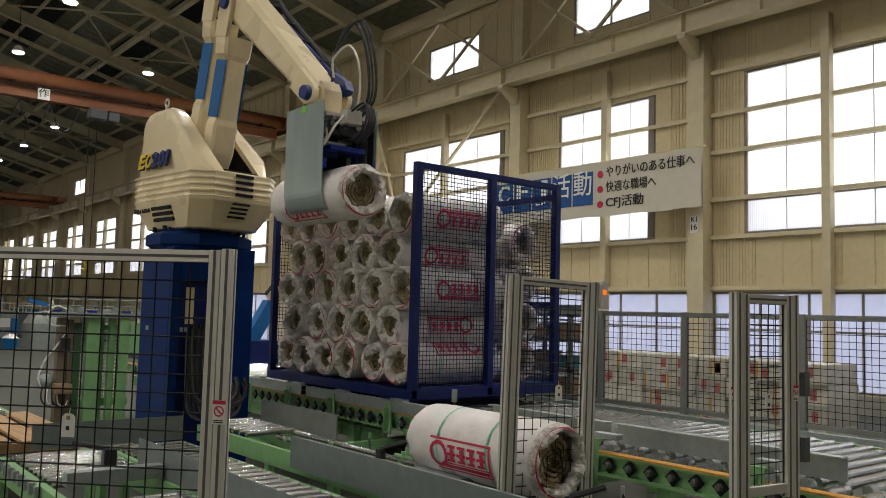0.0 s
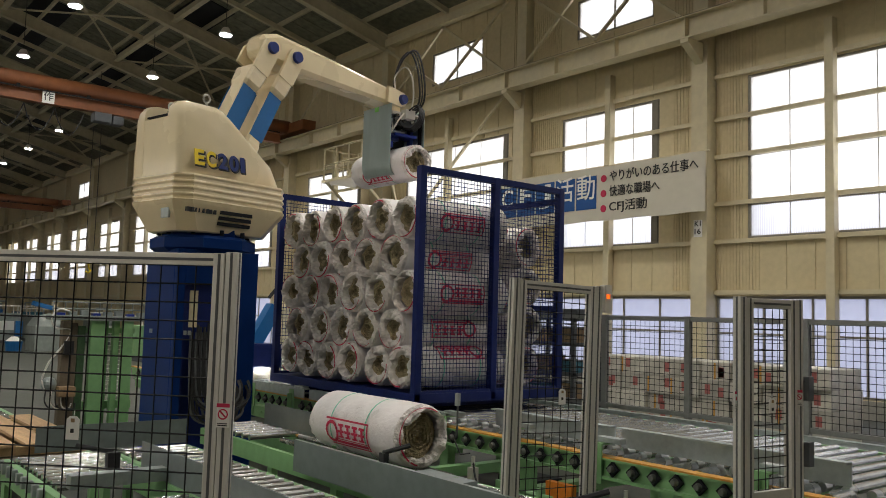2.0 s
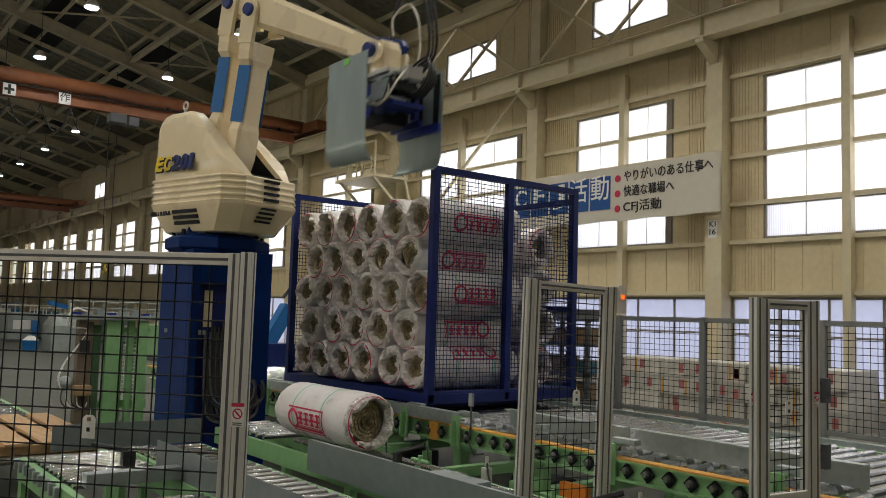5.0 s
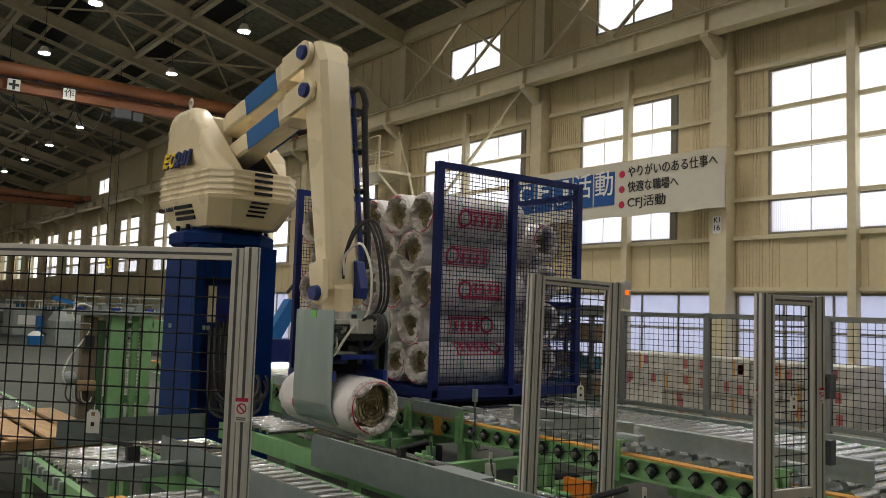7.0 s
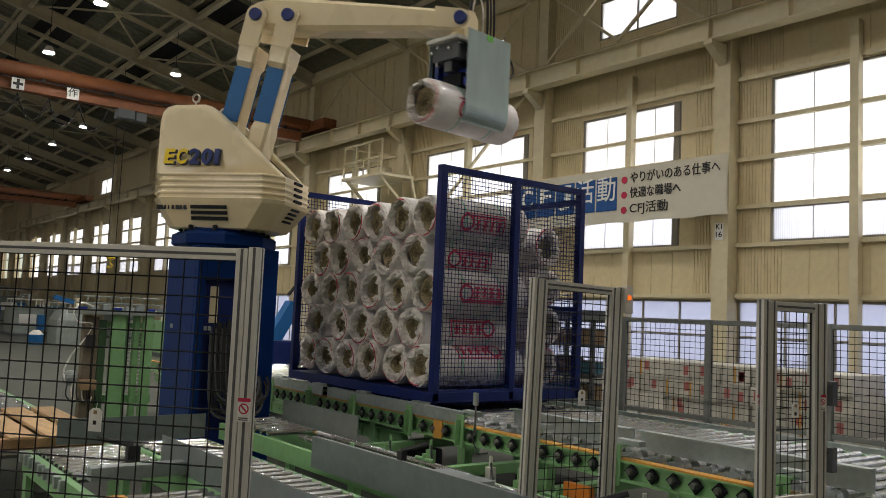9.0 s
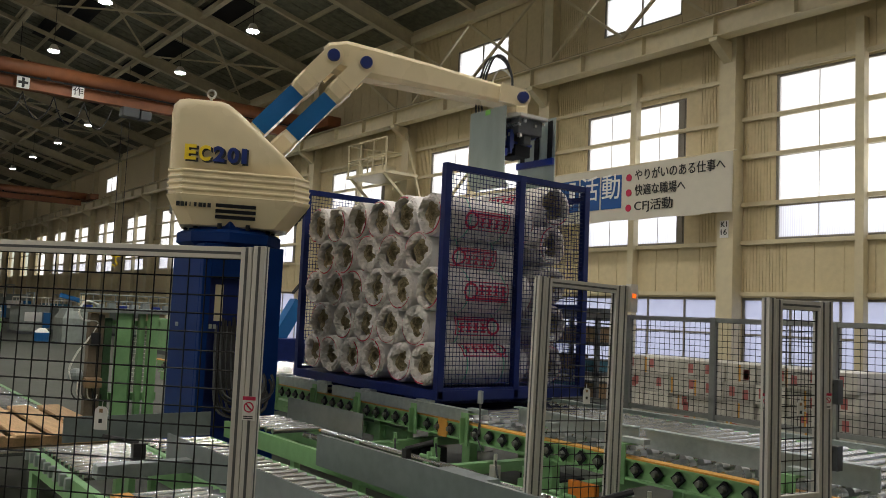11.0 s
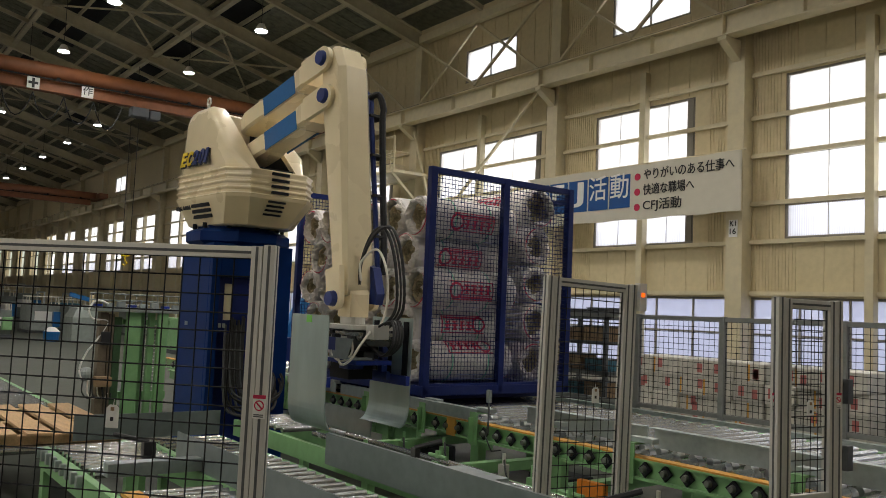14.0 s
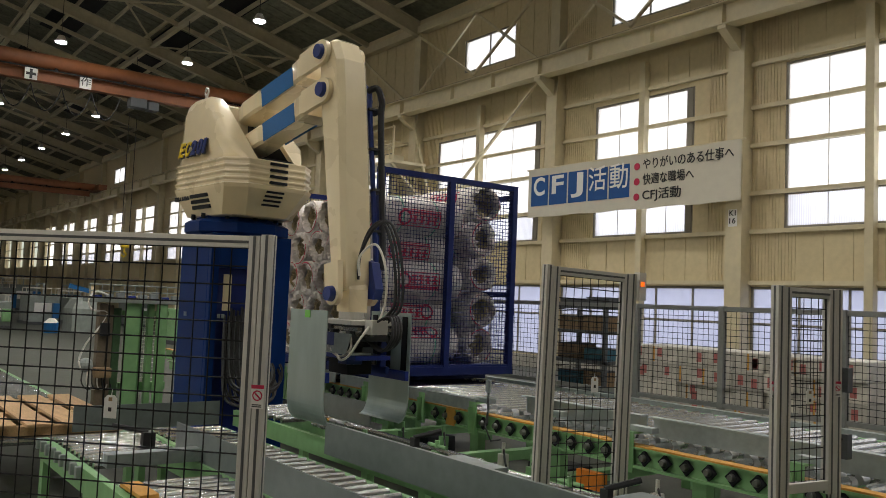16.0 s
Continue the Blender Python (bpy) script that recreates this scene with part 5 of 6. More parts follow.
for x, y in ((-4.35, 3.07), (-2.75, 3.07)):
    bm = bmesh.new()
    box(bm, x - 0.025, x + 0.025, y - 0.01, y + 0.03, 0.72, 0.80)
    tube(bm, [(x, y, 0.80), (x + 0.10, y + 0.14, 0.85)], 0.016, 6)
    part("clamp_lever", bm, M_BLACK, infeed, "black clamp lever")
part("cover_plate", bx(-4.2, -3.75, 3.12, 3.34, 0.66, 0.70), M_ZINC, infeed)
part("cover_plate", bx(-2.8, -2.3, 3.10, 3.4, 0.70, 0.745), M_GUIDE, infeed)

lane = thing("near_roller_lane", "roller lane with a grey side plate and green frame", "conveyor", at=(0, 0, 0))
roller_run(lane, [-6.5 + 0.125 * i for i in range(34)], 2.14, 2.66, 0.575, 0.024)
part("side_plate", bx(-5.75, -1.8, 2.05, 2.058, 0.56, 0.76), M_GUIDE, lane, "dark grey side plate")
for y in (2.09, 2.68):
    part("side_rail", bx(-6.6, -1.8, y, y + 0.04, 0.44, 0.575), M_GREEN, lane)
for x in (-6.2, -4.4, -2.4):
    for y in (2.1, 2.68):
        part("leg", bx(x - 0.04, x + 0.04, y, y + 0.05, 0, 0.44), M_GREEN, lane)
table = thing("transfer_table", "roller transfer table with grey plates on a green frame", "conveyor", at=(0, 0, 0))
roller_run(table, [-6.42 + 0.115 * i for i in range(10)], 1.42, 2.02, 0.575, 0.023)
roller_run(table, [-4.85 + 0.10 * i for i in range(14)], 1.42, 2.02, 0.545, 0.026)
part("end_plate", bx(-6.80, -6.792, 1.62, 2.78, 0.56, 0.755), M_GUIDE, table, "grey end plate")
part("cross_plate", bx(-5.34, -5.24, 1.46, 2.04, 0.58, 0.66), M_ZINC, table, "bright grey cross plate")
for y in (1.36, 2.03):
    part("side_rail", bx(-6.6, -2.2, y, y + 0.05, 0.42, 0.565), M_GREEN, table)
for x in (-6.5, -5.3, -4.2):
    for y in (1.36, 2.03):
        part("leg", bx(x - 0.05, x + 0.05, y, y + 0.05, 0, 0.42), M_GREEN, table)
for i in range(9):
    bm = bmesh.new()
    box(bm, -6.55 + 0.14 * i, -6.50 + 0.14 * i, 1.32, 1.36, 0.50, 0.575, bevel=0.01)
    part("drive_unit", bm, M_ZINC, table)
part("edge_strip", bx(-4.75, -4.4, 1.40, 1.50, 0.58, 0.60), M_ORANGE, table)
bm = bmesh.new()
box(bm, -5.66, -5.60, 1.78, 1.86, 0.60, 0.72)
tube(bm, [(-5.63, 1.82, 0.72), (-5.75, 1.62, 0.76)], 0.016, 6)
part("clamp_lever", bm, M_BLACK, table, "black clamp lever")
side = thing("pallet_conveyor", "green conveyor carrying wooden boards", "conveyor", at=(0, 0, 0))
for y in (0.85, 2.12):
    part("side_rail", bx(-13.5, -6.95, y, y + 0.06, 0.30, 0.46), M_GREEN, side)
roller_run(side, [-13.4 + 0.16 * i for i in range(40)], 0.92, 2.1, 0.45, 0.03)
for x in (-12, -9.5, -7.1):
    for y in (0.85, 2.12):
        part("leg", bx(x - 0.04, x + 0.04, y, y + 0.06, 0, 0.30), M_GREEN, side)
pal = thing("wooden_pallet", "pale wooden pallet of broad boards", "pallet", at=(-8.1, 1.45, 0.48))
for i in range(5):
    y = -0.62 + 0.27 * i
    part("board", bx(-1.0, 0.95, y, y + 0.20, 0.075, 0.10, bevel=0.004), M_WOOD, pal)
for x in (-0.9, 0.0, 0.8):
    part("bearer", bx(x, x + 0.09, -0.62, 0.66, 0.004, 0.074), M_WOOD, pal)

# ---- fences ----
def profile(parent, x, y, z0, z1, w=0.045, name="post"):
    """An aluminium slot profile standing upright."""
    bm = bmesh.new()
    box(bm, x - w / 2, x + w / 2, y - w / 2, y + w / 2, z0, z1, bevel=0.003)
    p = part(name, bm, M_ALU, parent)
    g = bmesh.new()
    for dx, dy in ((1, 0), (-1, 0), (0, 1), (0, -1)):
        cx, cy = x + dx * w / 2, y + dy * w / 2
        box(g, cx - (0.0015 if dx else 0.005), cx + (0.0015 if dx else 0.005), cy - (0.0015 if dy else 0.005), cy + (0.0015 if dy else 0.005), z0 + 0.002, z1 - 0.002)
    part("groove", g, M_GROOVE, p)


def frame_fence(name, label, a, b, z0, z1, pitch, wire, posts=(True, True), rail_mat=None, group="safety fence panels", double=True, low=None):
    """A mesh panel between two posts, local x from a to b."""
    a, b = Vector((*a, 0)), Vector((*b, 0))
    d = b - a
    f = thing(name, label, "fence", group, at=tuple(a), rz=math.degrees(math.atan2(d.y, d.x)))
    n = d.length
    for on, x, s in ((posts[0], 0.0, -1), (posts[1], n, 1)):
        if on:
            profile(f, x, 0, 0.0, z1)
            if double:
                profile(f, x - s * 0.047, 0, z0 - 0.02, z1 - 0.005)
    i0 = 0.07 if posts[0] and double else 0.0
    i1 = n - (0.07 if posts[1] and double else 0.0)
    part("top_rail", bx(i0, i1, -0.021, 0.021, z1 - 0.05, z1 - 0.006, bevel=0.003), rail_mat or M_ALU, f)
    g = bmesh.new()
    box(g, i0, i1, -0.0225, -0.0205, z1 - 0.034, z1 - 0.024)
    part("rail_groove", g, M_GROOVE, f)
    part("bottom_rail", bx(i0, i1, -0.021, 0.021, z0, z0 + 0.045, bevel=0.003), rail_mat or M_ALU, f)
    bm = bmesh.new()
    grid(bm, "y", 0, i0 + 0.005, i1 - 0.005, z0 + 0.045, z1 - 0.05, pitch, wire)
    part("wire_mesh", bm, M_WIRE, f, "black welded wire mesh")
    return f


def hang_tag(x, y, z, rz, w=0.05, h=0.085):
    t = thing("hanging_tag", "white paper tag hanging on the wire mesh", "tag", "hanging tags", at=(x, y, z), rz=rz)
    bm = bmesh.new()
    prism(bm, [(-w / 2, -h), (w / 2, -h), (w / 2, -0.012), (w / 2 - 0.012, 0), (-w / 2 + 0.012, 0), (-w / 2, -0.012)], "y", -0.003, 0.0)
    part("card", bm, M_WHITE, t)
    part("eyelet", bx(-0.007, 0.007, -0.005, -0.0032, -0.022, -0.008), M_BROWN, t)
    part("mark", bx(-0.007, 0.006, -0.005, -0.0032, -0.06, -0.045), M_INK, t)
    part("string", tb([(0, 0, -0.01), (0.002, 0.002, 0.02)], 0.0015, 4), M_WHITE, t)


def warn_sign(x, y, z, rz, w=0.048, h=0.085):
    s = thing("warning_sticker", "small white sticker with a red prohibition ring", "sign", "warning stickers", at=(x, y, z), rz=rz)
    part("backing", bx(-w / 2, w / 2, -0.002, 0, 0, h), M_WHITE, s)
    part("header", bx(-w / 2, w / 2, -0.0035, -0.0021, h * 0.84, h), M_RED, s, "red header bar")
    bm = bmesh.new()
    r = w * 0.40
    for i in range(20):
        a, b = 2 * math.pi * i / 20, 2 * math.pi * (i + 1) / 20
        bm.faces.new([bm.verts.new((q * math.cos(t), -0.0035, h * 0.55 + q * math.sin(t))) for q, t in ((r, a), (r, b), (r * 0.75, b), (r * 0.75, a))])
    bar(bm, (-r * 0.6, -0.003, h * 0.55 + r * 0.6), (r * 0.6, -0.003, h * 0.55 - r * 0.6), 0.002, 0.005)
    part("ring", bm, M_RED, s)
    bm = bmesh.new()
    for k in range(2):
        box(bm, -w * 0.4, w * 0.35, -0.003, -0.0021, h * (0.06 + 0.08 * k), h * (0.10 + 0.08 * k))
    part("text_bars", bm, M_INK, s)


LF = math.degrees(math.atan2(-0.77, -0.79))
fence_l = frame_fence("safety_fence", "white-railed safety fence of black wire mesh", (-4.45, -0.25), (-2.84, 1.315), 0.48, 1.875, 0.068, 0.003, (False, True), M_ALU_W)
gate = frame_fence("safety_gate", "aluminium framed mesh gate beside the conveyor", (-3.24, 3.12), (-3.19, 3.73), 0.58, 1.875, 0.06, 0.0028)
# the gate leans a little
gate.matrix_basis = Matrix.Translation((-3.2, 3.4, 1.87)) @ Matrix.Rotation(radians(-1.6), 4, "X") @ Matrix.Translation((3.2, -3.4, -1.87)) @ gate.matrix_basis
frame_fence("safety_gate", "short aluminium framed mesh panel at the conveyor", (-2.18, 3.58), (-2.12, 3.985), 0.84, 1.80, 0.05, 0.0026)
for i, (xa, xb) in enumerate(((-13.0, -11.6), (-11.6, -10.2), (-10.2, -8.8), (-8.8, -7.4), (-7.4, -6.05), (-6.05, -4.98), (-4.98, -3.75), (-3.75, -2.5), (-2.5, -1.2), (-1.2, 0.2))):
    f = thing("rear_fence", "grey framed mesh fence behind the conveyors", "fence", "rear fence panels", at=(xa, 7.2, 0))
    n = xb - xa
    part("post", bx(-0.03, 0.03, -0.03, 0.03, 0, 1.74, bevel=0.004), M_FENCE, f)
    part("top_rail", bx(0.03, n - 0.03, -0.02, 0.02, 1.69, 1.735), M_FENCE, f)
    part("bottom_rail", bx(0.03, n - 0.03, -0.02, 0.02, 0.74, 0.785), M_FENCE, f)
    bm = bmesh.new()
    grid(bm, "y", 0, 0.035, n - 0.035, 0.785, 1.69, 0.062, 0.003)
    part("wire_mesh", bm, M_WIRE, f)
bc = thing("signal_light", "small grey signal light with an amber lens on the gate post", "light", at=(-3.165, 3.775, 1.715))
part("housing", bx(-0.02, 0.02, -0.025, 0.035, 0, 0.16, bevel=0.004), M_ALU, bc)
part("lens", bx(0.02, 0.026, -0.012, 0.012, 0.08, 0.105), M_AMBER, bc, "glowing amber lens")
# fence normal looks to the camera side
hang_tag(-3.235, 0.90, 1.26, 44.2)
warn_sign(-2.84 + 0.018, 1.315 - 0.02, 1.245, 44.2)
hang_tag(-3.18, 3.44, 1.285, 85)
hang_tag(-2.13, 3.775, 1.32, 79, 0.045, 0.07)
warn_sign(-2.20 + 0.02, 3.565, 1.28, 60, 0.035, 0.075)
warn_sign(-2.12 + 0.02, 3.97, 1.28, 60, 0.035, 0.075)
for x in (-2.105,):
    lk = thing("gate_lock", "grey safety switch on the gate post", "switch", "gate switches", at=(x, 4.02, 1.30))
    part("body", bx(0, 0.03, 0, 0.05, 0, 0.12, bevel=0.004), M_GREYFRAME, lk)
    part("cable", tb([(0.01, -0.01, 0.1), (-0.04, -0.06, 0.02), (-0.03, -0.06, -0.4)], 0.006, 6), M_BLACK, lk)
    lk2 = copy_thing(lk, pose(x, 4.02, 0.98))

# sensor stand before the cage
ss = thing("sensor_stand", "thin sensor rod with a grey reflector and a looped cable", "sensor", at=(-5.13, 4.33, 0.82))
part("rod", tb([(0, 0, -0.1), (0, 0, 0.20)], 0.008, 6), M_GREYFRAME, ss)
part("reflector", bx(-0.02, 0.02, -0.015, 0.01, 0.14, 0.24), M_ZINC, ss)
part("cable", tb([(0, 0, 0.0), (0.03, -0.05, -0.12), (0.12, -0.06, -0.22), (0.2, -0.03, -0.2)], 0.006, 6), M_BLACK, ss)

# ---- behind the conveyors ----
ct = thing("shelf_trolley", "dark steel shelf trolley with crates and cartons", "trolley", at=(-7.5, 8.0, 0))
for x in (-0.48, 0.44):
    for y in (-0.25, 0.25):
        part("upright", bx(x, x + 0.05, y, y + 0.05, 0.1, 1.75), M_GREYFRAME, ct)
for z in (0.25, 0.62, 0.98, 1.35, 1.66):
    part("shelf", bx(-0.48, 0.49, -0.25, 0.30, z, z + 0.04), M_GREYFRAME, ct)
for x in (-0.45, 0.45):
    part("castor", tb([(x, -0.03, 0.06), (x, 0.03, 0.06)], 0.06, 12), M_BLACK, ct)
for x, z, w, h, m in ((-0.40, 0.66, 0.36, 0.2, M_TEAL), (0.05, 0.66, 0.38, 0.22, M_BROWN), (-0.42, 1.02, 0.4, 0.18, M_BROWN), (0.05, 1.02, 0.4, 0.14, M_TEAL), (-0.4, 1.39, 0.35, 0.16, M_BROWN), (0.02, 1.39, 0.4, 0.18, M_BROWN), (-0.4, 1.70, 0.4, 0.08, M_GREYFRAME), (0.06, 1.70, 0.38, 0.10, M_GREYFRAME), (-0.35, 0.29, 0.7, 0.22, M_TEAL)):
    c = thing("crate", "small crate on the trolley shelf", "crate", "trolley crates", at=(-7.5 + x, 7.85, z + 0.0005))
    part("shell", bx(0, w, 0, 0.3, 0, h, bevel=0.01), m, c)
    part("lid", bx(-0.004, w + 0.004, -0.004, 0.304, h, h + 0.012), M_GREYFRAME, c)
rb2 = random.Random(3)
for i in range(8):
    for lev in range(4):
        x = -9.4 + 0.50 * i
        st = thing("wrapped_carton", "film-wrapped pale carton with red and yellow marks", "carton", "wrapped cartons", at=(x, 11.0 + rb2.uniform(-0.04, 0.04), 0.002 + 0.279 * lev))
        part("shell", bx(0, 0.48, 0, 0.9, 0, 0.275, bevel=0.015), M_BOXES, st)
        for k in range(2):
            xx, zz = rb2.uniform(0.05, 0.36), rb2.uniform(0.03, 0.12)
            if rb2.random() < 0.45:
                part("printed_mark", bx(xx, xx + 0.09, -0.004, -0.001, zz, zz + 0.14), M_FADED, st, "red printed mark")
            if rb2.random() < 0.35:
                part("tape", bx(xx - 0.08, xx - 0.05, -0.005, -0.001, 0.02, 0.26), M_ORANGE, st, "yellow tape strip")

# ---- far left machinery ----
gm = thing("green_press_frame", "green steel machine frame with separate uprights and a grey top rail", "machine", at=(-11.9, 3.8, 0))
for x, y, w in ((0.0, -0.37, 0.19), (-0.22, -0.12, 0.05), (-0.06, -0.05, 0.08), (0.04, 0.05, 0.13), (-0.30, 0.21, 0.09), (-0.36, -0.20, 0.04)):
    part("upright", bx(x - 0.05, x + 0.05, y, y + w, 0.012, 1.475, bevel=0.012), M_GREEN, gm)
    part("foot", bx(x - 0.10, x + 0.10, y - 0.03, y + w + 0.03, 0.0, 0.012), M_GREEN, gm)
part("top_beam", bx(-0.40, 0.12, -0.85, 0.42, 1.476, 1.54, bevel=0.012), M_MACH, gm, "grey-blue top rail")
part("cross_rail", bx(-0.28, -0.20, -0.36, 0.30, 1.30, 1.37), M_GREEN, gm)
part("cross_rail", bx(-0.28, -0.20, -0.36, 0.30, 0.25, 0.36), M_GREEN, gm)
bm = bmesh.new()
grid(bm, "x", -0.33, -0.20, 0.22, 0.30, 1.40, 0.055, 0.003)
part("guard_mesh", bm, M_ALU_W, gm, "pale wire guard")
for k in range(8):
    bm = bmesh.new()
    box(bm, -0.10 + 0.01 * k, 0.0 + 0.01 * k, -0.80 + 0.15 * k, -0.70 + 0.15 * k, 1.541, 1.575 + 0.02 * (k % 3), bevel=0.006)
    part("top_block", bm, M_ZINC if k % 3 else M_BAR, gm)
for z in (1.63, 1.72):
    part("top_pipe", tb([(-0.1, -0.85, z), (-0.1, 0.42, z)], 0.012, 6), M_MACH, gm)
for k in range(9):
    part("pipe_post", tb([(-0.1, -0.83 + 0.15 * k, 1.54), (-0.1, -0.83 + 0.15 * k, 1.73)], 0.008, 5), M_MACH, gm)
dp = thing("control_column", "tall brown-grey control column with cables beside the green frame", "machine", at=(-11.95, 3.16, 0))
part("panel", bx(-0.10, 0.06, -0.08, 0.03, 0.0, 1.46, bevel=0.01), M_DRAB, dp, "brown-grey sheet panel")
part("panel", bx(-0.14, 0.02, 0.05, 0.12, 0.0, 1.44, bevel=0.01), M_DRAB, dp, "brown-grey sheet panel")
part("dark_side", bx(-0.14, 0.0, 0.13, 0.23, 0.0, 1.40, bevel=0.01), M_DEEPGREEN, dp, "dark green side panel")
part("junction_box", bx(0.061, 0.12, -0.06, 0.06, 1.02, 1.20, bevel=0.01), M_BLACK, dp)
part("motor", bx(0.0, 0.2, -0.12, 0.10, 0.46, 0.60, bevel=0.04), M_BROWN, dp, "small brown motor")
bm = bmesh.new()
bmesh.ops.create_uvsphere(bm, u_segments=14, v_segments=8, radius=0.10, matrix=Matrix.Translation((0.0, -0.20, 0.62)))
part("air_tank", bm, M_ZINC, dp, "grey round air unit")
for k in range(5):
    bm = bmesh.new()
    tube(bm, bow([(0.05, -0.24 + 0.06 * k, 0.56), (0.10, -0.26 + 0.07 * k, 0.40 - 0.02 * k), (0.06, -0.16 + 0.07 * k, 0.30), (0.02, -0.06 + 0.05 * k, 0.36)]), 0.010, 6)
    part("hose", bm, M_ALU_W if k % 2 else M_BLACK, dp)
bm = bmesh.new()
tube(bm, bow([(0.05, 0.02, 1.58), (0.05, -0.14, 1.62), (0.05, -0.23, 1.50), (0.05, -0.17, 1.37), (0.05, 0.02, 1.34), (0.05, -0.08, 1.12), (0.05, -0.22, 0.92), (0.05, -0.30, 0.70), (0.05, -0.26, 0.56)]), 0.013, 8)
part("white_hose", bm, M_WHITE, dp, "curved white hose")
hm = thing("hooded_machine", "pale grey hooded machine with a blue arm far down the floor", "machine", at=(-33.5, 8.0, 0))
bm = bmesh.new()
loft(bm, [[(-0.7, -0.46, 0.0), (0.7, -0.46, 0.0), (0.7, 0.46, 0.0), (-0.7, 0.46, 0.0)], [(-0.7, -0.46, 0.9), (0.7, -0.46, 0.9), (0.7, 0.46, 0.9), (-0.7, 0.46, 0.9)], [(-0.5, -0.28, 1.25), (0.5, -0.28, 1.25), (0.5, 0.36, 1.4), (-0.5, 0.36, 1.4)]])
part("hood", bm, M_MACH, hm, "pale grey sloped hood")
bm = bmesh.new()
bar(bm, (0.1, -0.5, 1.75), (0.1, 0.30, 1.55), 0.16)
part("arm", bm, M_BAND, hm, "blue swing arm")
part("arm_post", bx(-0.05, 0.25, 0.20, 0.36, 1.25, 1.75, bevel=0.03), M_CREAM, hm, "cream arm post")
for i, (x, y, w, d, h, m) in enumerate(((-36.0, 5.2, 1.8, 1.4, 1.3, M_MACH), (-41.0, 8.0, 2.2, 1.2, 1.6, M_MACH), (-43.0, 10.0, 2.4, 1.2, 1.5, M_MACH), (-48.0, 6.5, 2.0, 1.2, 1.7, M_MACH), (-52.0, 11.5, 2.5, 1.2, 1.6, M_TEAL), (-58.0, 9.0, 3.0, 1.4, 1.9, M_MACH), (-39.5, 11.8, 2.2, 0.9, 1.4, M_MACH), (-66.0, 11.5, 4.0, 2.0, 2.2, M_MACH), (-26.5, 9.6, 2.2, 1.0, 1.4, M_GREEN))):
    mc = thing("machine_unit", "distant grey machine unit on the hall floor", "machine", "distant machines", at=(x, y, 0))
    part("body", bx(-w / 2, w / 2, -d / 2, d / 2, 0.12, h * 0.8, bevel=0.04), m, mc)
    part("plinth", bx(-w / 2 - 0.05, w / 2 + 0.05, -d / 2 - 0.05, d / 2 + 0.05, 0, 0.119), M_GREYFRAME, mc)
    part("panel", bx(w / 2 + 0.001, w / 2 + 0.02, -d / 3, d / 4, h * 0.35, h * 0.6), M_WHITE, mc)
    part("top_pipe", tb([(-w / 3, 0, h * 0.8), (-w / 3, 0, h + 0.2), (w / 3, 0, h + 0.2), (w / 3, 0, h * 0.8)], 0.04, 8), M_ZINC, mc)
    part("side_box", bx(w / 2 + 0.001, w / 2 + 0.25, d / 4 + 0.02, d / 2, 0.3, h * 0.6, bevel=0.02), M_BAND if i % 2 else M_GREEN, mc)
    for q in (-0.3, 0.1, 0.35):
        part("roller_frame", tb([(w * q, -d / 2, h * 0.8), (w * q, -d / 2, h), (w * q, d / 2, h), (w * q, d / 2, h * 0.8)], 0.03, 6), M_ALU_W, mc)
bk = thing("waste_bin", "blue bin with a white cone lid on the floor", "bin", at=(-33.0, 6.9, 0))
bm = bmesh.new()
bmesh.ops.create_cone(bm, cap_ends=True, segments=16, radius1=0.25, radius2=0.30, depth=0.36, matrix=Matrix.Translation((0, 0, 0.181)))
part("pail", bm, M_BAND, bk)
bm = bmesh.new()
bmesh.ops.create_cone(bm, cap_ends=True, segments=16, radius1=0.28, radius2=0.10, depth=0.16, matrix=Matrix.Translation((0, 0, 0.442)))
part("lid", bm, M_WHITE, bk, "white cone lid")
br2 = thing("compact_robot", "small cream and blue robot arm behind the cage", "robot", at=(-12.6, 6.2, 0))
part("stand", bx(-0.35, 0.35, -0.35, 0.35, 0, 1.15, bevel=0.03), M_NAVY, br2)
bm = bmesh.new()
bar(bm, (0, 0, 1.15), (0.0, 0.35, 1.75), 0.22)
part("lower_arm", bm, M_BAND, br2)
bm = bmesh.new()
bar(bm, (0, 0.3, 1.85), (0.1, 0.95, 1.95), 0.2)
part("upper_arm", bm, M_CREAM, br2)
bm = bmesh.new()
tube(bm, [(0.1, 0.2, 1.9), (0.1, 0.4, 2.15), (0.1, 0.8, 2.1), (0.1, 0.95, 1.9)], 0.03, 8)
part("cable", bm, M_BLACK, br2)

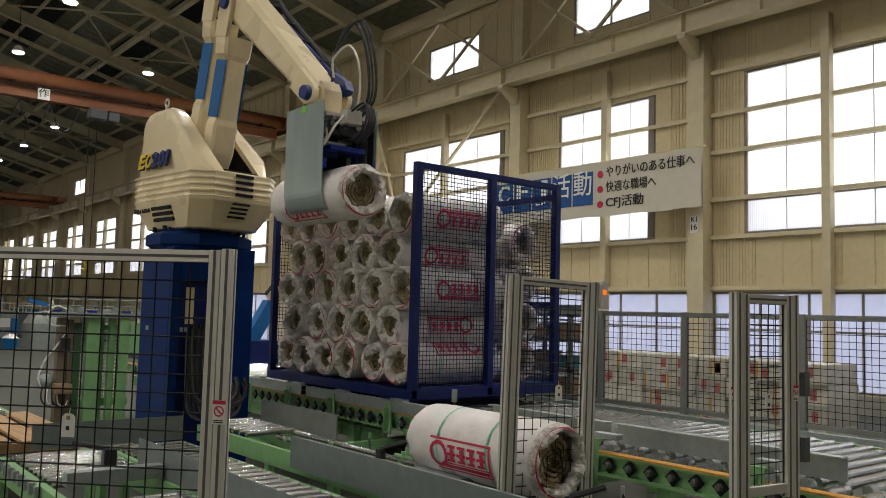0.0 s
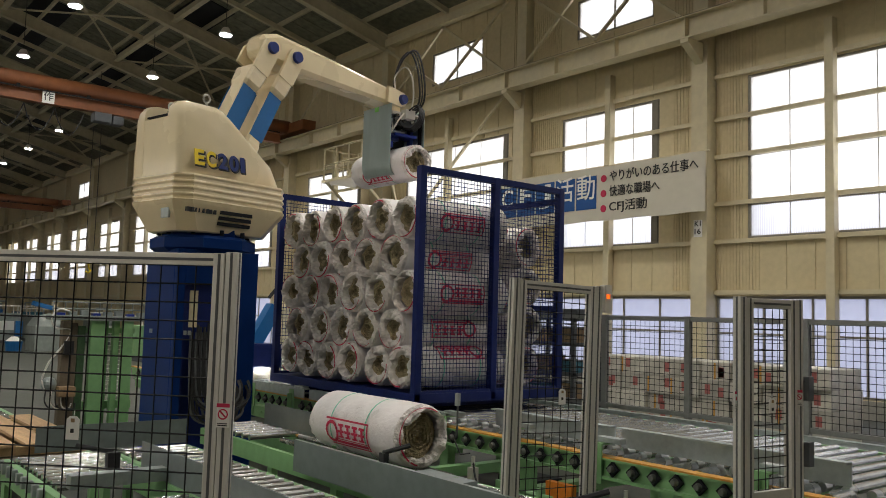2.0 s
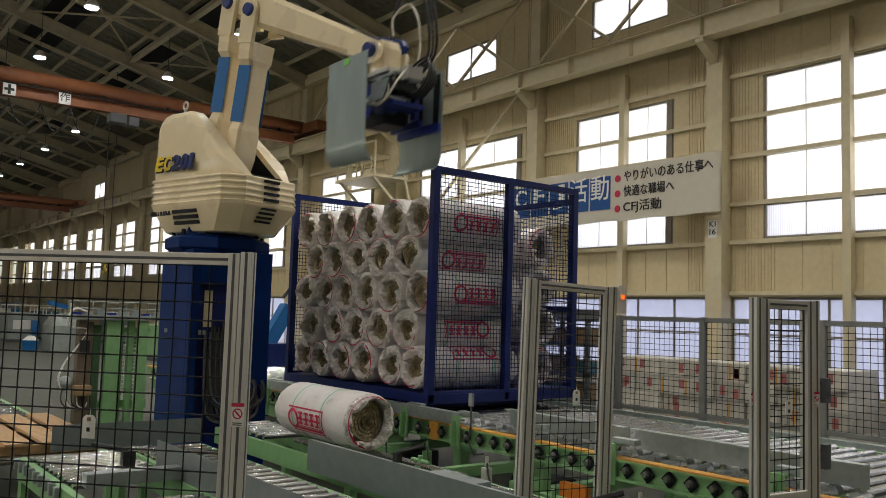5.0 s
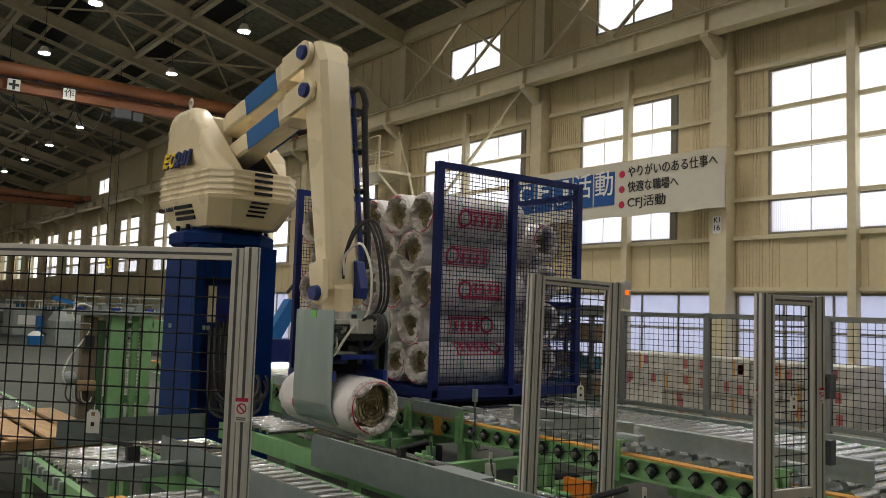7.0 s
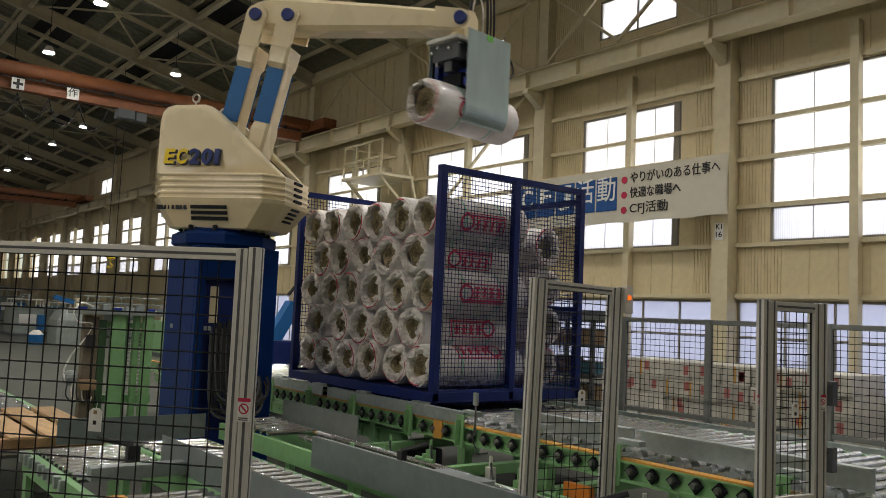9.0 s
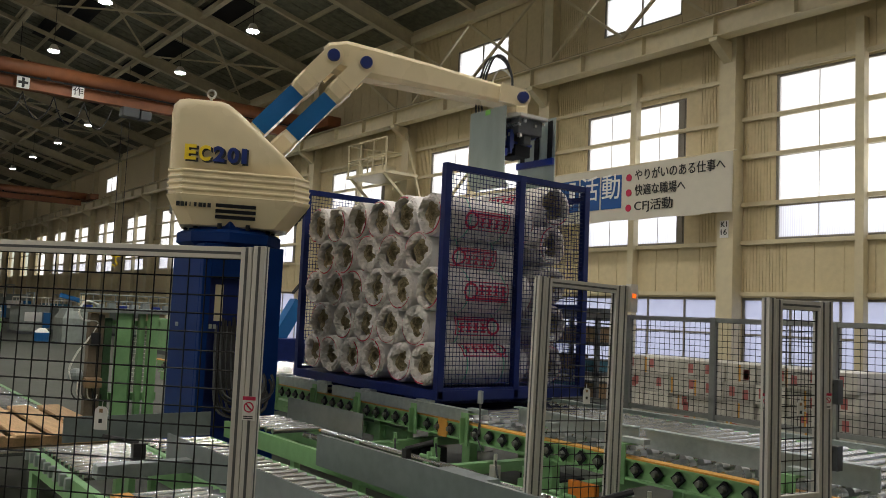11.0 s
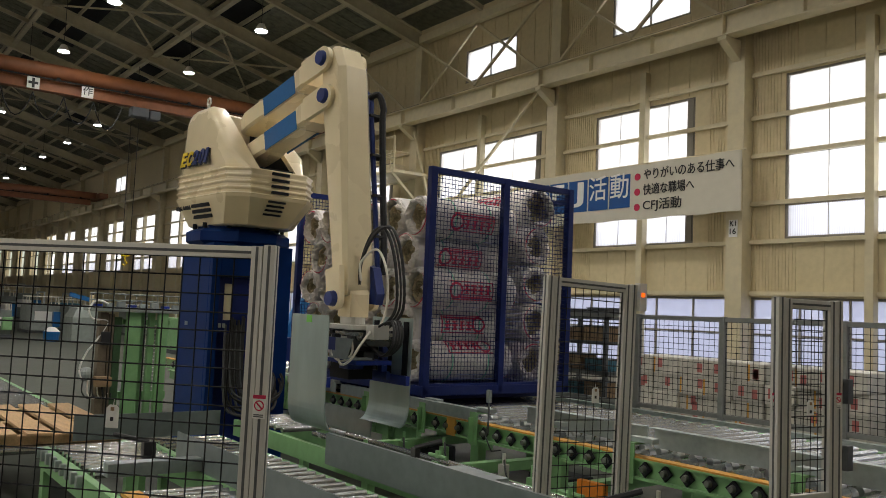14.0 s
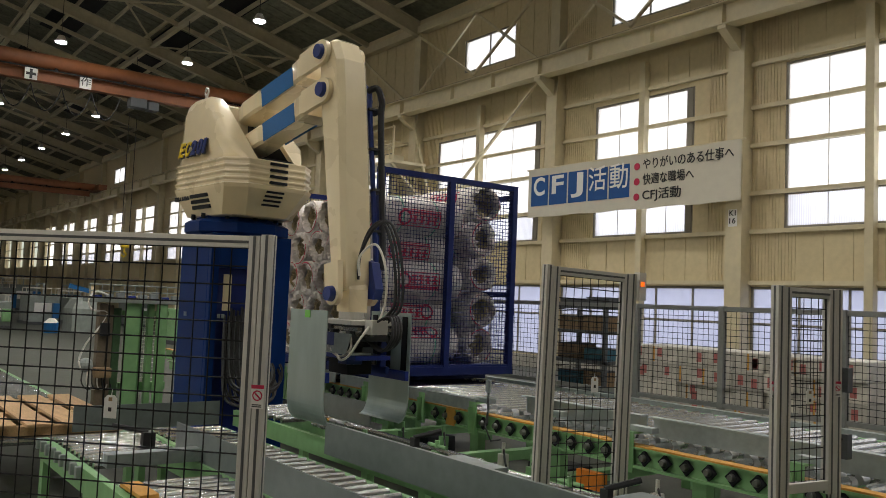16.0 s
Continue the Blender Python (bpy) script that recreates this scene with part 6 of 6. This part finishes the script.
# ---- what moves ----
# seconds, head turn, lower arm, forearm (degrees), gripper turn, plate opening
ARM = [(0.0, 7.3, 77.9, -39.2, 0, 0), (0.5, 13.7, 87.7, -11.7, 0, 0), (1.0, 49, 77.6, -4.1, 4, 0), (1.5, 86.2, 68.7, -1, 2, 0), (2.0, 102.7, 64.2, -2.5, 0, 0),
       (2.5, 103.8, 56.7, -6.4, 0, 0), (3.0, 103.1, 52.6, -10.6, 0, 0.02), (3.5, 102.9, 53.5, 3.8, 0, 0.09), (4.0, 77.7, 64.4, 0.1, 0, 0.09), (4.2, 65.5, 69, -2, 0, 0.09),
       (4.7, 30, 83, -9, 0, 0.09), (5.2, 9.5, 77, -35, 0, 0.09), (5.7, 4.8, 45, -66, 0, 0.09), (6.2, 4.8, 12.8, -79.8, 0, 0.05), (6.5, 4.8, 11.6, -80.5, 0, 0.0),
       (7.0, 4.7, 15.3, -79.7, 0, 0), (7.5, 4.1, 39.1, -67.3, 0, 0), (8.0, 6.2, 78.5, -35.5, 6, 0), (8.5, 14.5, 88.6, -8.7, 30, 0), (9.0, 40.3, 77.2, -2.9, 98, 0),
       (9.2, 47, 73.5, -4, 126, 0), (9.7, 61, 60, -6, 172, 0), (10.3, 67.6, 49.5, -15, 180, 0), (10.7, 67.6, 49, -14, 180, 0.06), (11.2, 67.6, 49.3, 0, 180, 0.09),
       (11.5, 67.6, 50, 3.8, 180, 0.09), (12.0, 47.8, 61.2, -1, 156, 0.09), (12.5, 11.5, 86.9, -10.1, 40, 0.09), (13.0, 6.5, 81.8, -31, 6, 0.09), (13.5, 4.7, 37.4, -70.1, 0, 0.09),
       (14.0, 4.8, 13.3, -79.8, 0, 0.09), (14.5, 4.7, 11.7, -79.9, 0, 0.09), (16.0, 4.7, 11.8, -80, 0, 0.09)]


def smooth_at(t, col):
    """Cubic through the table, flat where it turns."""
    k = max(i for i in range(len(ARM)) if ARM[i][0] <= t + 1e-9)
    if k == len(ARM) - 1:
        return ARM[-1][col]

    def slope(i):
        if i == 0 or i == len(ARM) - 1:
            return 0.0
        d0 = (ARM[i][col] - ARM[i - 1][col]) / (ARM[i][0] - ARM[i - 1][0])
        d1 = (ARM[i + 1][col] - ARM[i][col]) / (ARM[i + 1][0] - ARM[i][0])
        return 0.0 if d0 * d1 <= 0 else 2 * d0 * d1 / (d0 + d1)
    h = ARM[k + 1][0] - ARM[k][0]
    s = (t - ARM[k][0]) / h
    return (2 * s ** 3 - 3 * s ** 2 + 1) * ARM[k][col] + (s ** 3 - 2 * s ** 2 + s) * h * slope(k) + (3 * s ** 2 - 2 * s ** 3) * ARM[k + 1][col] + (s ** 3 - s ** 2) * h * slope(k + 1)


def joints(t):
    """Shoulder, elbow, rear elbow and wrist in the robot's space, and the angles."""
    y, a, b, g = (radians(smooth_at(t, c)) for c in (1, 2, 3, 4))
    u, k = Vector((math.cos(y), math.sin(y), 0)), Vector((0, 0, 1))
    s = RS * u + ZS * k
    e = s + L1 * (math.cos(a) * u + math.sin(a) * k)
    d = math.cos(b) * u + math.sin(b) * k
    return s, e, e - LE * d, e + L2 * d, (y, a, b, g)


def turned(p, y, a):
    return Matrix.Translation(p) @ Matrix.Rotation(y, 4, "Z") @ Matrix.Rotation(-a, 4, "Y")


GRIP_DROP, GRIP_X = 0.84, 0.05
STOW_A = (-7.96, 6.02, 0.985 + RR + 0.403 * 4)
STOW_B = (-6.64, 6.02, 0.985 + RR + 0.403 * 4)


def held(t):
    s, e, e2, w, (y, a, b, g) = joints(t)
    return Matrix.Translation(RB + w - Vector((0, 0, GRIP_DROP))) @ Matrix.Rotation(g, 4, "Z") @ Matrix.Translation((GRIP_X, 0, 0))


def motions():
    ts = [i / 10 for i in range(161)]
    rows = {k: [] for k in ("head", "main", "para", "fore", "grip", "pn", "pf")}
    for t in ts:
        s, e, e2, w, (y, a, b, g) = joints(t)
        back_e = e2 - (e - s)
        rows["head"].append((t, Matrix.Rotation(y, 4, "Z")))
        rows["main"].append((t, turned(s, y, a)))
        rows["para"].append((t, turned(back_e, y, a)))
        rows["fore"].append((t, turned(e, y, b)))
        rows["grip"].append((t, Matrix.Translation(w) @ Matrix.Rotation(g, 4, "Z")))
        o = smooth_at(t, 5)
        rows["pn"].append((t, pose(0, -2.0 * o, 0)))
        rows["pf"].append((t, pose(0, 0.8 * o, 0)))
    for ob, k in ((head, "head"), (main_link, "main"), (para_link, "para"), (fore, "fore"), (grip, "grip"), (plate_n, "pn"), (plate_f, "pf"), *((o, "pn") for o in fit_n), *((o, "pf") for o in fit_f)):
        walk(ob, rows[k])
    walk(cage, [(t, pose(CAGE[0] + cage_shift(t), CAGE[1], CAGE[2])) for t in CAGE_T])
    for ob, m in STOWED:
        walk(ob, [(t, Matrix.Translation((cage_shift(t), 0, 0)) @ m) for t in CAGE_T])
    spin_a, spin_b = pose(0, 0, 0, 15), pose(0, 0, 0, 172)
    ra = [(t, held(t) @ spin_a) for t in ts if t <= 2.75]
    ra += [(2.95, pose(*STOW_A) @ spin_a)]
    ra += [(t, pose(STOW_A[0] + cage_shift(t), STOW_A[1], STOW_A[2]) @ spin_a) for t in CAGE_T[1:]]
    walk(roll_a, ra)
    zb = 0.640 + RF
    end = held(6.5).translation
    rb = [(t, pose(x, end.y, zb) @ spin_b) for t, x in ((0.0, -3.72), (0.5, -4.01), (1.0, -4.33), (1.5, -4.66), (2.0, -4.98), (2.5, -5.26), (3.0, -5.50), (3.5, -5.66), (4.0, end.x - 0.01), (4.5, end.x), (6.3, end.x))]
    rb += [(6.5, pose(end.x, end.y, zb) @ spin_b)]
    rb += [(t, held(t) @ spin_b) for t in ts if 6.95 <= t <= 10.35]
    rb += [(10.6, pose(STOW_B[0] - 0.02, STOW_B[1], STOW_B[2] + 0.05, 0, 0, 180) @ spin_b), (10.8, pose(*STOW_B, 0, 0, 180) @ spin_b)]
    rb += [(t, pose(STOW_B[0] + cage_shift(t), STOW_B[1], STOW_B[2], 0, 0, 180) @ spin_b) for t in CAGE_T[1:]]
    walk(roll_b, rb)


motions()
